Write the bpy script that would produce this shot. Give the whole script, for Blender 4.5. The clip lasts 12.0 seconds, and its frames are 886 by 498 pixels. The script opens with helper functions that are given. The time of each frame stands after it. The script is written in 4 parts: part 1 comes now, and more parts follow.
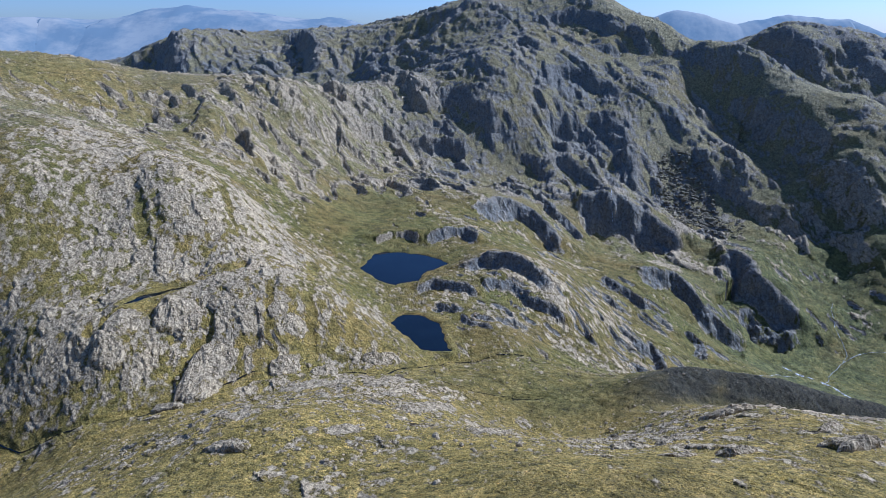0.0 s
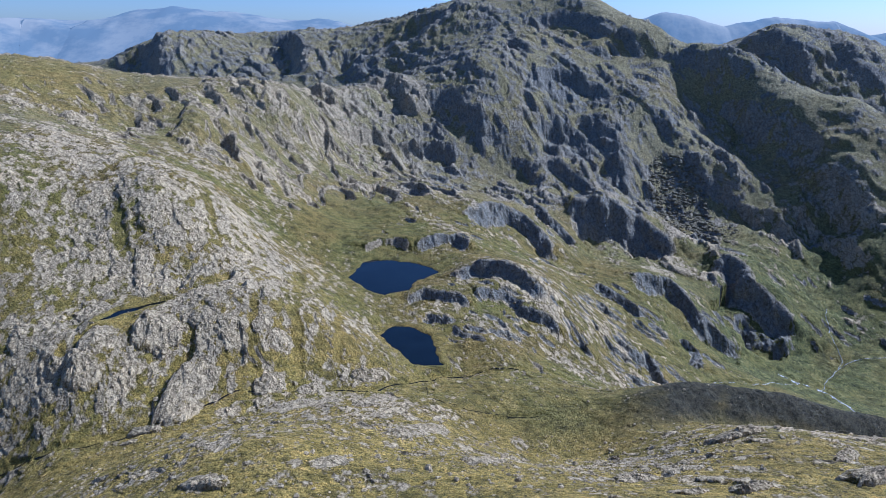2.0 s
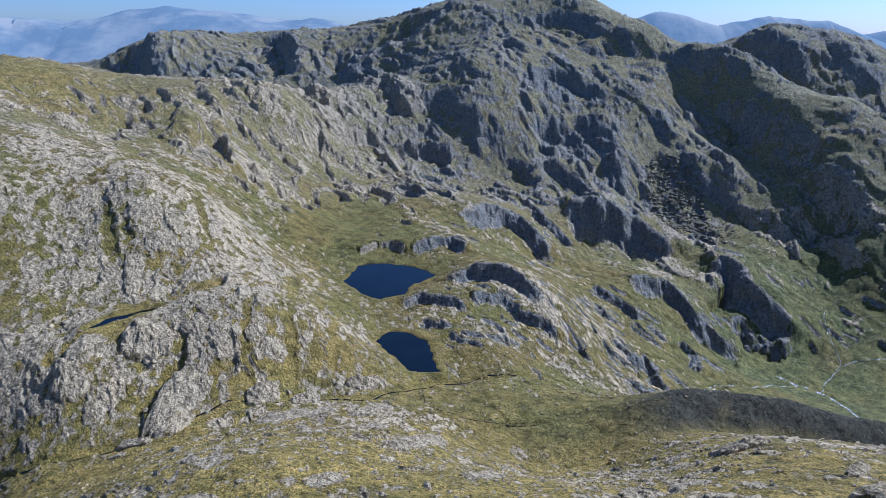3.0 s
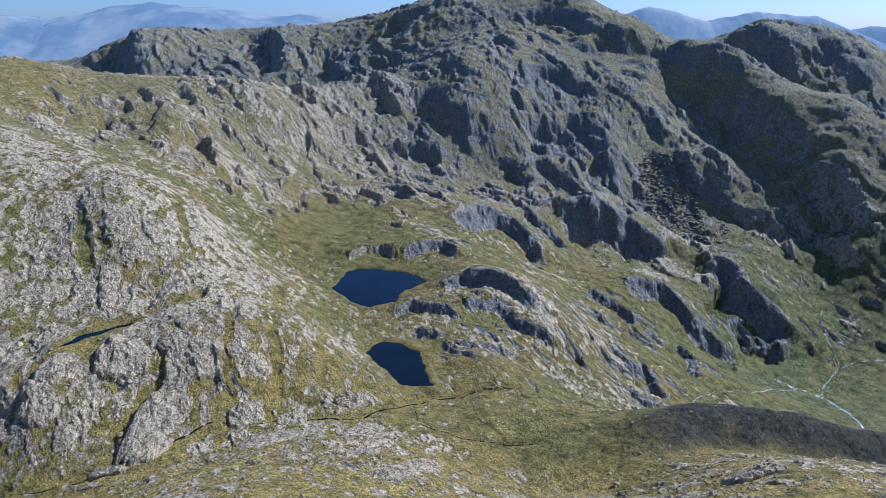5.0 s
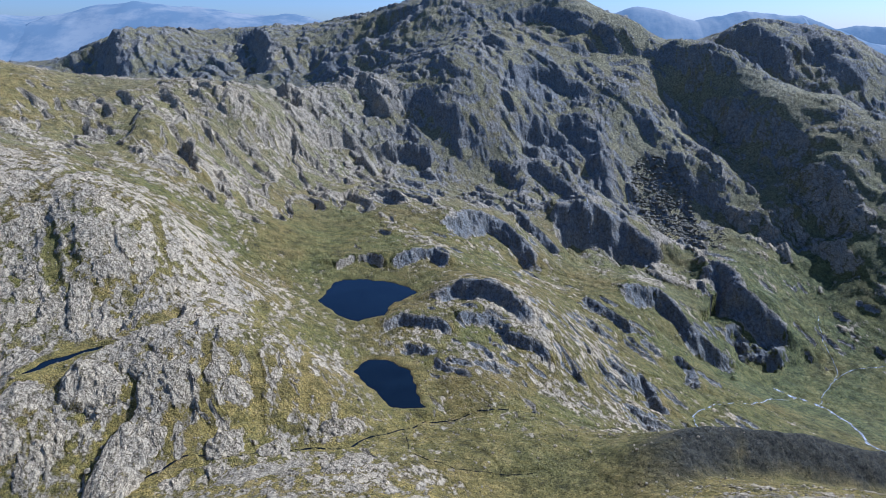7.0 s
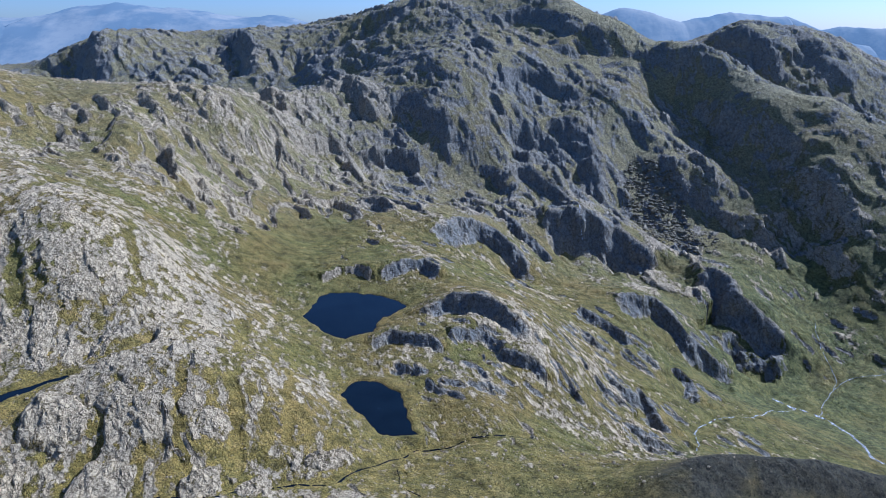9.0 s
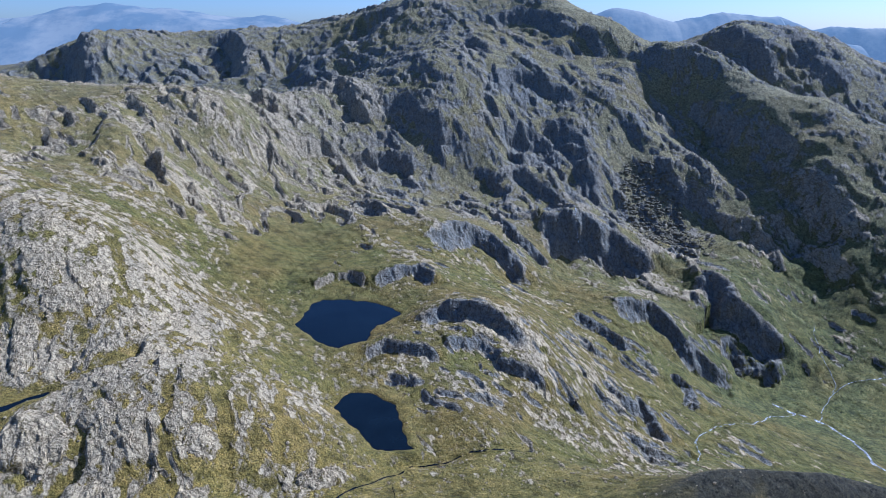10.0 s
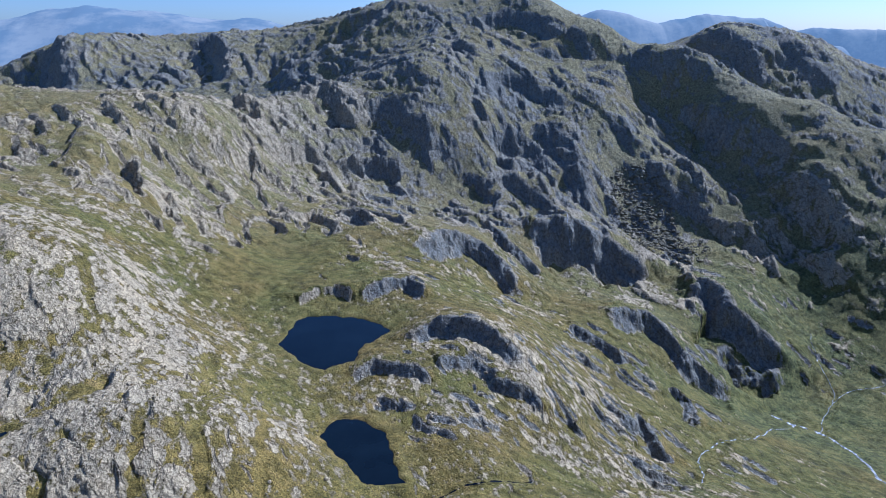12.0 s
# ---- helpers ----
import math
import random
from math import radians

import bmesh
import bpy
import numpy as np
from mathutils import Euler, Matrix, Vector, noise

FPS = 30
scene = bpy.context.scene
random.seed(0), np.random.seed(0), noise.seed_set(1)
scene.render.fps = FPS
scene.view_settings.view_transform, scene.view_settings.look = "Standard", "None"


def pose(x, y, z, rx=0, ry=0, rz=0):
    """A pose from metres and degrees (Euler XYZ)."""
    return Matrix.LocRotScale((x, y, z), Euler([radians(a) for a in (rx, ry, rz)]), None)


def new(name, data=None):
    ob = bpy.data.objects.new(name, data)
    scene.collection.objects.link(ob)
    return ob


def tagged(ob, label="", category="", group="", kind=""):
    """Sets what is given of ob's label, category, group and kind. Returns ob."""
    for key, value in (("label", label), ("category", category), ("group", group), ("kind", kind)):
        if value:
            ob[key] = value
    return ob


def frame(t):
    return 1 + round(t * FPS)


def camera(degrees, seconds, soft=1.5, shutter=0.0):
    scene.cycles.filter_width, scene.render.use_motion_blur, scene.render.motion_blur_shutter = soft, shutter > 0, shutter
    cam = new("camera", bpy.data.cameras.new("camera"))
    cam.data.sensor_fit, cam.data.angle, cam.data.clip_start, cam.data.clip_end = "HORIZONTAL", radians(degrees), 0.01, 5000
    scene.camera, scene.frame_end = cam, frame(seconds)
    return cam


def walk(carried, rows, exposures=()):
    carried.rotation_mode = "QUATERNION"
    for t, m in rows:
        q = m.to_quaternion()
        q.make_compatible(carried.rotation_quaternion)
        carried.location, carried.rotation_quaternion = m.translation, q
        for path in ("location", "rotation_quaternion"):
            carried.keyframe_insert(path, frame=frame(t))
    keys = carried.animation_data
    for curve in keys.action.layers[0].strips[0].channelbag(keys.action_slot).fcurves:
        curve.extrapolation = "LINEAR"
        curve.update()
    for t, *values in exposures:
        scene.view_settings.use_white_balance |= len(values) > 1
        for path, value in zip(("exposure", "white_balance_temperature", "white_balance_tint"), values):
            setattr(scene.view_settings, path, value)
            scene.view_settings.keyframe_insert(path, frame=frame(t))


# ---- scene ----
# ---------------------------------------------------------------- camera
cam = camera(70.0, 12.0, soft=0.6)
ROWS = [
    (0, 0.000, 0.009, 299.979, 71.389, -0.107, -0.002),
    (0.5, -0.056, 3.217, 300.228, 71.412, -0.127, -0.231),
    (1, -0.171, 6.340, 300.471, 71.446, -0.156, -0.465),
    (1.5, -0.414, 9.504, 300.719, 71.482, -0.177, -0.702),
    (2, -0.759, 12.706, 300.980, 71.506, -0.180, -0.958),
    (2.5, -1.171, 15.949, 301.238, 71.496, -0.157, -1.203),
    (3, -1.538, 19.294, 301.512, 71.464, -0.127, -1.452),
    (5, -2.044, 34.867, 302.646, 71.132, -0.009, -2.424),
    (5.5, -2.089, 39.231, 302.999, 71.085, 0.007, -2.675),
    (6, -2.129, 43.728, 303.348, 71.065, 0.011, -2.926),
    (6.5, -2.180, 48.301, 303.683, 71.061, 0.008, -3.187),
    (7, -2.246, 52.983, 303.999, 71.068, 0.000, -3.452),
    (9, -2.564, 71.778, 305.102, 71.158, 0.050, -4.606),
    (9.5, -2.615, 76.513, 305.443, 71.159, 0.076, -4.915),
    (10, -2.688, 81.189, 305.788, 71.168, 0.102, -5.222),
    (10.5, -2.774, 85.896, 306.150, 71.219, 0.136, -5.535),
    (11, -2.847, 90.581, 306.475, 71.257, 0.171, -5.857),
    (11.5, -2.888, 95.283, 306.769, 71.284, 0.204, -6.186),
    (12, -2.926, 99.991, 307.051, 71.314, 0.248, -6.516),
]
walk(cam, [(t, pose(x, y, z, rx, ry, rz)) for t, x, y, z, rx, ry, rz in ROWS], exposures=[(0.0, 0.24, 4350, 19), (12.0, 0.30, 4250, 19)])

# ---------------------------------------------------------------- light
SUN_AZ, SUN_EL = 62.0, 40.0  # degrees to the right of straight ahead, degrees above the horizon
world = bpy.data.worlds.new("sky")
scene.world = world
world.use_nodes = True
wn, wl = world.node_tree.nodes, world.node_tree.links
sky = wn.new("ShaderNodeTexSky")
sky.sky_type = "NISHITA"
sky.sun_disc = False
sky.sun_elevation, sky.sun_rotation = radians(SUN_EL), radians(SUN_AZ)
sky.altitude, sky.air_density, sky.dust_density, sky.ozone_density = 600.0, 1.0, 1.0, 3.5
wl.new(sky.outputs["Color"], wn["Background"].inputs["Color"])
wn["Background"].inputs["Strength"].default_value = 0.08
sun_data = bpy.data.lights.new("sun", "SUN")
sun_data.energy, sun_data.angle, sun_data.color = 5.0, radians(0.53), (1.0, 0.89, 0.72)
sun = new("sun", sun_data)
sun_dir = Vector((math.sin(radians(SUN_AZ)) * math.cos(radians(SUN_EL)), math.cos(radians(SUN_AZ)) * math.cos(radians(SUN_EL)), math.sin(radians(SUN_EL))))
sun.matrix_world = Matrix.Translation((300, 200, 900)) @ sun_dir.to_track_quat("Z", "Y").to_matrix().to_4x4()


# ---------------------------------------------------------------- materials
def material(name, rough=0.9):
    m = bpy.data.materials.new(name)
    m.use_nodes = True
    n, l = m.node_tree.nodes, m.node_tree.links
    b = n["Principled BSDF"]
    b.inputs["Roughness"].default_value = rough
    b.inputs["Specular IOR Level"].default_value = 0.25
    return m, n, l, b


def coords(n, l, scale=(1, 1, 1), turn=0.0):
    tc, mp = n.new("ShaderNodeTexCoord"), n.new("ShaderNodeMapping")
    mp.inputs["Scale"].default_value = scale
    mp.inputs["Rotation"].default_value = (0, 0, radians(turn))
    l.new(tc.outputs["Object"], mp.inputs["Vector"])
    return mp.outputs["Vector"]


def noise_node(n, l, vec, scale, detail=6.0, rough=0.6, warp=0.0):
    t = n.new("ShaderNodeTexNoise")
    t.inputs["Scale"].default_value = scale
    t.inputs["Detail"].default_value = detail
    t.inputs["Roughness"].default_value = rough
    t.inputs["Distortion"].default_value = warp
    l.new(vec, t.inputs["Vector"])
    return t.outputs["Fac"]


def ramp(n, l, fac, stops):
    r = n.new("ShaderNodeValToRGB")
    e = r.color_ramp.elements
    while len(e) < len(stops):
        e.new(0.5)
    for k, (p, c) in zip(e, stops):
        k.position, k.color = p, (*c, 1.0)
    l.new(fac, r.inputs["Fac"])
    return r.outputs["Color"]


def mix(n, l, fac, a, b, mode="MIX"):
    m = n.new("ShaderNodeMix")
    m.data_type, m.blend_type = "RGBA", mode
    for sock, v in ((m.inputs["Factor"], fac), (m.inputs["A"], a), (m.inputs["B"], b)):
        if isinstance(v, (int, float)):
            sock.default_value = v
        elif isinstance(v, tuple):
            sock.default_value = (*v, 1.0)
        else:
            l.new(v, sock)
    return m.outputs["Result"]


def calc(n, l, op, a, b=0.0, c=0.0):
    m = n.new("ShaderNodeMath")
    m.operation = op
    for sock, v in zip(m.inputs, (a, b, c)):
        if isinstance(v, (int, float)):
            sock.default_value = v
        else:
            l.new(v, sock)
    return m.outputs[0]


def bump(n, l, b, height, strength, distance):
    k = n.new("ShaderNodeBump")
    k.inputs["Strength"].default_value, k.inputs["Distance"].default_value = strength, distance
    l.new(height, k.inputs["Height"])
    l.new(k.outputs["Normal"], b.inputs["Normal"])


def crack_lines(n, l, vec):
    """Distance to the joints between blocks of rock, bent and uneven."""
    grain = coords(n, l, (0.30, 0.14, 0.22), -14)
    warp = n.new("ShaderNodeTexNoise")
    warp.inputs["Scale"].default_value, warp.inputs["Detail"].default_value = 0.22, 4
    l.new(vec, warp.inputs["Vector"])
    bent = n.new("ShaderNodeVectorMath")
    bent.operation = "MULTIPLY_ADD"
    l.new(warp.outputs["Color"], bent.inputs[0])
    bent.inputs[1].default_value = (2.0, 2.0, 2.0)
    l.new(grain, bent.inputs[2])
    v = n.new("ShaderNodeTexVoronoi")
    v.feature = "DISTANCE_TO_EDGE"
    v.inputs["Scale"].default_value = 1.0
    l.new(bent.outputs[0], v.inputs["Vector"])
    return v.outputs["Distance"]


def rock_colour(n, l, vec):
    grain = coords(n, l, (1.0, 0.38, 0.7), -14)
    big, mid, fine = noise_node(n, l, vec, 0.05, 4), noise_node(n, l, grain, 0.42, 7, 0.68, 0.5), noise_node(n, l, vec, 1.1, 8, 0.72)
    base = ramp(n, l, fine, [(0.29, (0.18, 0.146, 0.088)), (0.40, (0.38, 0.308, 0.182)), (0.54, (0.49, 0.395, 0.228)), (0.70, (0.60, 0.490, 0.295))])
    tint = ramp(n, l, big, [(0.3, (0.78, 0.78, 0.80)), (0.7, (1.1, 1.06, 1.0))])
    stain = ramp(n, l, mid, [(0.33, (0.42, 0.40, 0.37)), (0.43, (0.92, 0.92, 0.91)), (0.62, (1.15, 1.14, 1.12))])
    joints = crack_lines(n, l, vec)
    colour = mix(n, l, 1.0, mix(n, l, 1.0, base, tint, "MULTIPLY"), stain, "MULTIPLY")
    worn = ramp(n, l, joints, [(0.0, (0.48, 0.47, 0.45)), (0.04, (0.80, 0.79, 0.77)), (0.12, (1.04, 1.04, 1.04))])
    return mix(n, l, 1.0, colour, worn, "MULTIPLY"), fine, calc(n, l, "ADD", mid, calc(n, l, "MULTIPLY", calc(n, l, "MINIMUM", joints, 0.3), 0.5))


def make_ground():
    m, n, l, b = material("hillside_grass_and_rock", 0.93)
    vec = coords(n, l)
    rock, fine, mid = rock_colour(n, l, vec)
    g1, g2, g3 = noise_node(n, l, vec, 0.018, 5), noise_node(n, l, vec, 0.13, 7, 0.7), noise_node(n, l, vec, 1.5, 7, 0.75)
    grass = ramp(n, l, g2, [(0.3, (0.040, 0.034, 0.009)), (0.43, (0.122, 0.100, 0.022)), (0.56, (0.205, 0.160, 0.040)), (0.72, (0.28, 0.205, 0.078))])
    sward = ramp(n, l, g1, [(0.35, (0.82, 0.95, 0.78)), (0.6, (1.1, 1.0, 0.95))])
    grass = mix(n, l, 1.0, grass, sward, "MULTIPLY")
    tuft = ramp(n, l, g3, [(0.34, (0.20, 0.20, 0.18)), (0.46, (0.90, 0.90, 0.87)), (0.60, (1.55, 1.5, 1.42))])
    grass = mix(n, l, 0.95, grass, tuft, "MULTIPLY")
    mottle = ramp(n, l, noise_node(n, l, vec, 0.42, 6, 0.7), [(0.37, (0.34, 0.36, 0.34)), (0.47, (0.95, 0.96, 0.95)), (0.62, (1.45, 1.36, 1.25))])
    tuft = mix(n, l, 1.0, tuft, mottle, "MULTIPLY")
    dry = n.new("ShaderNodeAttribute")
    dry.attribute_name = "dry"
    pale = ramp(n, l, g2, [(0.3, (0.12, 0.091, 0.020)), (0.45, (0.28, 0.214, 0.046)), (0.58, (0.39, 0.288, 0.070)), (0.72, (0.47, 0.345, 0.115))])
    grass = mix(n, l, dry.outputs["Fac"], grass, mix(n, l, 0.95, pale, tuft, "MULTIPLY"))
    lush = n.new("ShaderNodeAttribute")
    lush.attribute_name = "lush"
    grass = mix(n, l, lush.outputs["Fac"], grass, mix(n, l, 0.95, ramp(n, l, g2, [(0.3, (0.034, 0.040, 0.012)), (0.48, (0.098, 0.106, 0.030)), (0.66, (0.180, 0.172, 0.052))]), tuft, "MULTIPLY"))
    heath = n.new("ShaderNodeAttribute")
    heath.attribute_name = "heath"
    grass = mix(n, l, heath.outputs["Fac"], grass, mix(n, l, 1.0, (0.235, 0.208, 0.112), tuft, "MULTIPLY"))
    at = n.new("ShaderNodeAttribute")
    at.attribute_name = "rock"
    edge = calc(n, l, "ADD", at.outputs["Fac"], calc(n, l, "MULTIPLY_ADD", fine, 1.1, -0.55))
    edge = calc(n, l, "ADD", edge, calc(n, l, "MULTIPLY_ADD", mid, 1.2, -0.6))
    edge = calc(n, l, "MINIMUM", calc(n, l, "MAXIMUM", calc(n, l, "MULTIPLY_ADD", edge, 3.0, -1.0), 0.0), 1.0)
    bank_dark = n.new("ShaderNodeAttribute")
    bank_dark.attribute_name = "bank_dark"
    grass = mix(n, l, bank_dark.outputs["Fac"], grass, mix(n, l, 1.0, (0.055, 0.050, 0.030), tuft, "MULTIPLY"))
    haze_shade = n.new("ShaderNodeAttribute")
    haze_shade.attribute_name = "haze_shade"
    # this tint puts distant haze and crag-face shade into the rock colour
    dark = mix(n, l, haze_shade.outputs["Fac"], rock, mix(n, l, 1.0, rock, (0.46, 0.56, 0.82), "MULTIPLY"))
    speck = ramp(n, l, noise_node(n, l, vec, 2.4, 3, 0.6), [(0.35, (0.16, 0.16, 0.15)), (0.43, (1.0, 1.0, 1.0)), (0.58, (1.0, 1.0, 1.0)), (0.66, (1.7, 1.66, 1.55))])
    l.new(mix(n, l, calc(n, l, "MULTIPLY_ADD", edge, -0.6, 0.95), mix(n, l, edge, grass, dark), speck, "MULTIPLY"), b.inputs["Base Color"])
    stone = calc(n, l, "ADD", calc(n, l, "MULTIPLY", mid, 0.75), calc(n, l, "MULTIPLY", fine, 0.30))
    sod = calc(n, l, "ADD", calc(n, l, "MULTIPLY", g2, 1.6), calc(n, l, "MULTIPLY", g3, 0.8))
    rough = calc(n, l, "ADD", calc(n, l, "MULTIPLY", stone, edge), calc(n, l, "MULTIPLY", sod, calc(n, l, "SUBTRACT", 1.0, edge)))
    rough = calc(n, l, "ADD", rough, calc(n, l, "MULTIPLY", noise_node(n, l, vec, 0.17, 5, 0.65), calc(n, l, "MULTIPLY", at.outputs["Fac"], 2.6)))
    bump(n, l, b, rough, 1.0, 1.5)
    return m


def make_rock(name="grey_schist", shade=(1.0, 1.0, 1.0)):
    m, n, l, b = material(name, 0.88)
    vec = coords(n, l)
    rock, fine, mid = rock_colour(n, l, vec)
    l.new(mix(n, l, 1.0, rock, shade, "MULTIPLY"), b.inputs["Base Color"])
    bump(n, l, b, calc(n, l, "ADD", fine, mid), 0.9, 0.6)
    return m


def make_water():
    m, n, l, b = material("dark_peaty_water", 0.03)
    vec = coords(n, l)
    w = noise_node(n, l, vec, 0.9, 3)
    c = ramp(n, l, noise_node(n, l, vec, 0.06, 3), [(0.3, (0.004, 0.007, 0.010)), (0.7, (0.007, 0.012, 0.017))])
    l.new(c, b.inputs["Base Color"])
    b.inputs["Specular IOR Level"].default_value = 0.15
    bump(n, l, b, w, 0.15, 0.03)
    return m


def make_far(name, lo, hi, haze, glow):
    """Hills many kilometres off: grass and rock in painted lit and shaded tones, with haze put in as surface glow."""
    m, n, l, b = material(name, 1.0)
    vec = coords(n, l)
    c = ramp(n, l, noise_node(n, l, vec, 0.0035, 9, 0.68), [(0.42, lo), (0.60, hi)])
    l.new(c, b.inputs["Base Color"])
    # the hills themselves emit the blue of the haze
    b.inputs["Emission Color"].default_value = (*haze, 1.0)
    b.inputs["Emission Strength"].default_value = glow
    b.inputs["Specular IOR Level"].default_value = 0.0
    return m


def make_burn():
    m, n, l, b = material("broken_stream_water", 0.5)
    vec = coords(n, l)
    f = noise_node(n, l, vec, 0.5, 6, 0.7)
    l.new(ramp(n, l, f, [(0.44, (0.05, 0.055, 0.05)), (0.52, (0.30, 0.31, 0.31)), (0.60, (0.78, 0.78, 0.78))]), b.inputs["Base Color"])
    bump(n, l, b, f, 0.6, 0.3)
    return m


BURN = make_burn()
SCREE = make_rock("dark_lichened_scree", (0.42, 0.46, 0.50))
GROUND, ROCK, WATER = make_ground(), make_rock(), make_water()
FAR = make_far("distant_hill_haze_glow", (0.07, 0.09, 0.10), (0.24, 0.215, 0.165), (0.36, 0.46, 0.53), 0.36)


# ---------------------------------------------------------------- lie of the land
def perlin(x, y, seed):
    """Gradient noise on arrays, about -1 to 1."""
    rs = np.random.RandomState(seed)
    perm = rs.permutation(256)
    ang = rs.rand(256) * 2 * np.pi
    gx, gy = np.cos(ang).astype(np.float32), np.sin(ang).astype(np.float32)
    xi, yi = np.floor(x).astype(np.int32), np.floor(y).astype(np.int32)
    xf, yf = (x - xi).astype(np.float32), (y - yi).astype(np.float32)
    u, v = xf * xf * xf * (xf * (xf * 6 - 15) + 10), yf * yf * yf * (yf * (yf * 6 - 15) + 10)
    out = 0
    for dx in (0, 1):
        for dy in (0, 1):
            h = perm[(perm[(xi + dx) & 255] + yi + dy) & 255]
            d = gx[h] * (xf - dx) + gy[h] * (yf - dy)
            out = out + d * (u if dx else 1 - u) * (v if dy else 1 - v)
    return out * 1.5


def fractal(x, y, size, octaves, seed, gain=0.5, ridged=False):
    out, amp, tot = 0.0, 1.0, 0.0
    for k in range(octaves):
        v = perlin(x / size + 17.3 * k, y / size - 9.1 * k, seed + k)
        out = out + amp * ((1 - 2 * np.abs(v)) if ridged else v)
        tot += amp
        amp *= gain
        size /= 2.03
    return out / tot


LINES = {}


def landform(name, *points):
    """A line of the relief (a crest, a foot, a shore, a stream): the ground passes through it."""
    LINES[name] = points


landform("moor_behind", (-900, -700, 230), (0, -800, 240), (900, -700, 230), (-1200, 100, 230), (1100, 0, 200), (0, -250, 235), (-300, -100, 225), (300, -100, 215))
landform("near_hill_top", (0, 0, 222), (0, 70, 214), (-120, 60, 214), (130, 60, 212))
landform("near_hill_brow", (-108, 168, 171), (-84, 160, 181), (-18, 142, 192), (40, 132, 201), (61, 141, 195))
landform("near_hill_shoulder", (-38, 164, 190), (-2, 163, 186), (8, 170, 184), (117, 203, 174), (155, 200, 167), (170, 205, 167))
landform("near_hill_front", (-143, 214, 150), (-87, 246, 150), (-59, 251, 152), (-14, 253, 151), (5, 227, 156), (40, 216, 146), (74, 219, 149), (113, 233, 160), (144, 212, 166))
landform("bog", (25, 236, 142), (59, 227, 140), (41, 252, 137), (68, 258, 139), (65, 281, 137), (44, 268, 142), (29, 283, 141))
landform("left_burn", (-240, 235, 132), (-167, 218, 137), (-127, 228, 148), (-107, 244, 156), (-71, 266, 153), (-49, 279, 147), (-6, 292, 137), (15, 311, 130))
landform("slab_foot", (-150, 259, 172), (-138, 263, 164), (-122, 275, 166), (-92, 263, 157), (-55, 299, 160), (-32, 296, 148), (-22, 326, 140))
landform("slab_shelf", (-169, 294, 174), (-137, 278, 174), (-101, 282, 170), (-78, 290, 166), (-60, 327, 163), (-98, 307, 179), (-43, 360, 143))
landform("slab_rise", (-201, 300, 184), (-188, 276, 177), (-143, 340, 186), (-99, 372, 172), (-124, 384, 189), (-141, 373, 200), (-164, 370, 209))
landform("slab_crest", (-201, 361, 202), (-230, 361, 219), (-227, 411, 223), (-193, 441, 222), (-160, 415, 217), (-262, 396, 236), (-332, 508, 243))
landform("slab_back", (-120, 456, 163), (-161, 607, 178), (-119, 560, 161), (-200, 642, 196), (-234, 612, 207), (-274, 641, 213), (-316, 647, 225))
landform("west_brow", (-470, 810, 274), (-124, 905, 235), (-620, 800, 272))
landform("behind_west_brow", (-500, 1060, 205), (-325, 980, 212), (-200, 980, 205), (-700, 1150, 170))
landform("upper_loch_shore", (-62, 438, 136), (-31, 476, 136), (2, 454, 136), (-17, 425, 135), (-34, 404, 136))
landform("lower_loch_shore", (-30, 351, 135), (-12, 363, 135), (2, 345, 135), (4, 313, 135), (-14, 325, 135))
landform("loch_meadow", (-66, 430, 139), (-86, 581, 143), (-20, 768, 150))
landform("loch_knolls", (14, 396, 139), (37, 412, 143), (50, 400, 132), (19, 363, 137), (29, 338, 139), (47, 336, 134), (33, 314, 136))
landform("loch_lip", (53, 305, 132), (114, 358, 104), (147, 399, 86), (97, 301, 122), (72, 347, 118))
landform("right_shoulder", (119, 334, 101), (110, 300, 118), (150, 305, 112), (190, 305, 103), (200, 225, 148), (245, 190, 142), (300, 240, 104), (400, 100, 160), (230, 300, 90), (300, 300, 72))
landform("shaded_knoll", (83, 253, 142), (134, 273, 139), (160, 276, 132), (185, 277, 126), (230, 280, 112))
landform("glen_floor", (195, 476, 72), (262, 430, 46), (312, 476, 24), (335, 467, 20), (335, 435, 26), (480, 480, 20), (600, 420, 5))
landform("crag_slope", (154, 466, 88))
landform("glen_crags", (461, 631, 97), (560, 560, 90), (700, 600, 120))
landform("corrie_floor", (369, 675, 94))
landform("corrie_wall", (361, 800, 163), (300, 887, 215))
landform("mid_face", (-105, 786, 183), (-7, 840, 177), (50, 854, 206), (93, 840, 193))
landform("high_face", (-67, 930, 240), (-21, 906, 223), (24, 920, 236), (64, 942, 272), (143, 897, 223), (197, 941, 242), (150, 1057, 301), (213, 1116, 326))
landform("east_ridge", (270, 1150, 362), (335, 1040, 317), (640, 690, 195))
landform("behind_east_ridge", (600, 900, 130), (560, 1050, 180), (450, 1150, 220), (800, 850, 90))
landform("east_hill", (578, 1270, 290), (599, 1250, 304), (655, 1220, 318), (702, 1210, 309), (788, 1210, 300), (852, 1200, 266), (950, 1120, 230), (700, 1060, 220), (800, 1500, 200))
landform("summit_ridge", (-152, 1500, 325), (-103, 1490, 334), (-40, 1420, 346), (17, 1330, 361), (120, 1270, 372), (200, 1230, 378), (260, 1190, 372))
landform("north_ridge", (-841, 1480, 240), (-726, 1460, 246), (-650, 1450, 275), (-570, 1440, 306), (-455, 1430, 297), (-399, 1450, 291), (-345, 1500, 311), (-218, 1460, 316))
landform("north_ridge_foot", (-560, 1250, 215), (-430, 1200, 215), (-300, 1180, 225), (-160, 1150, 235), (-60, 1080, 235))
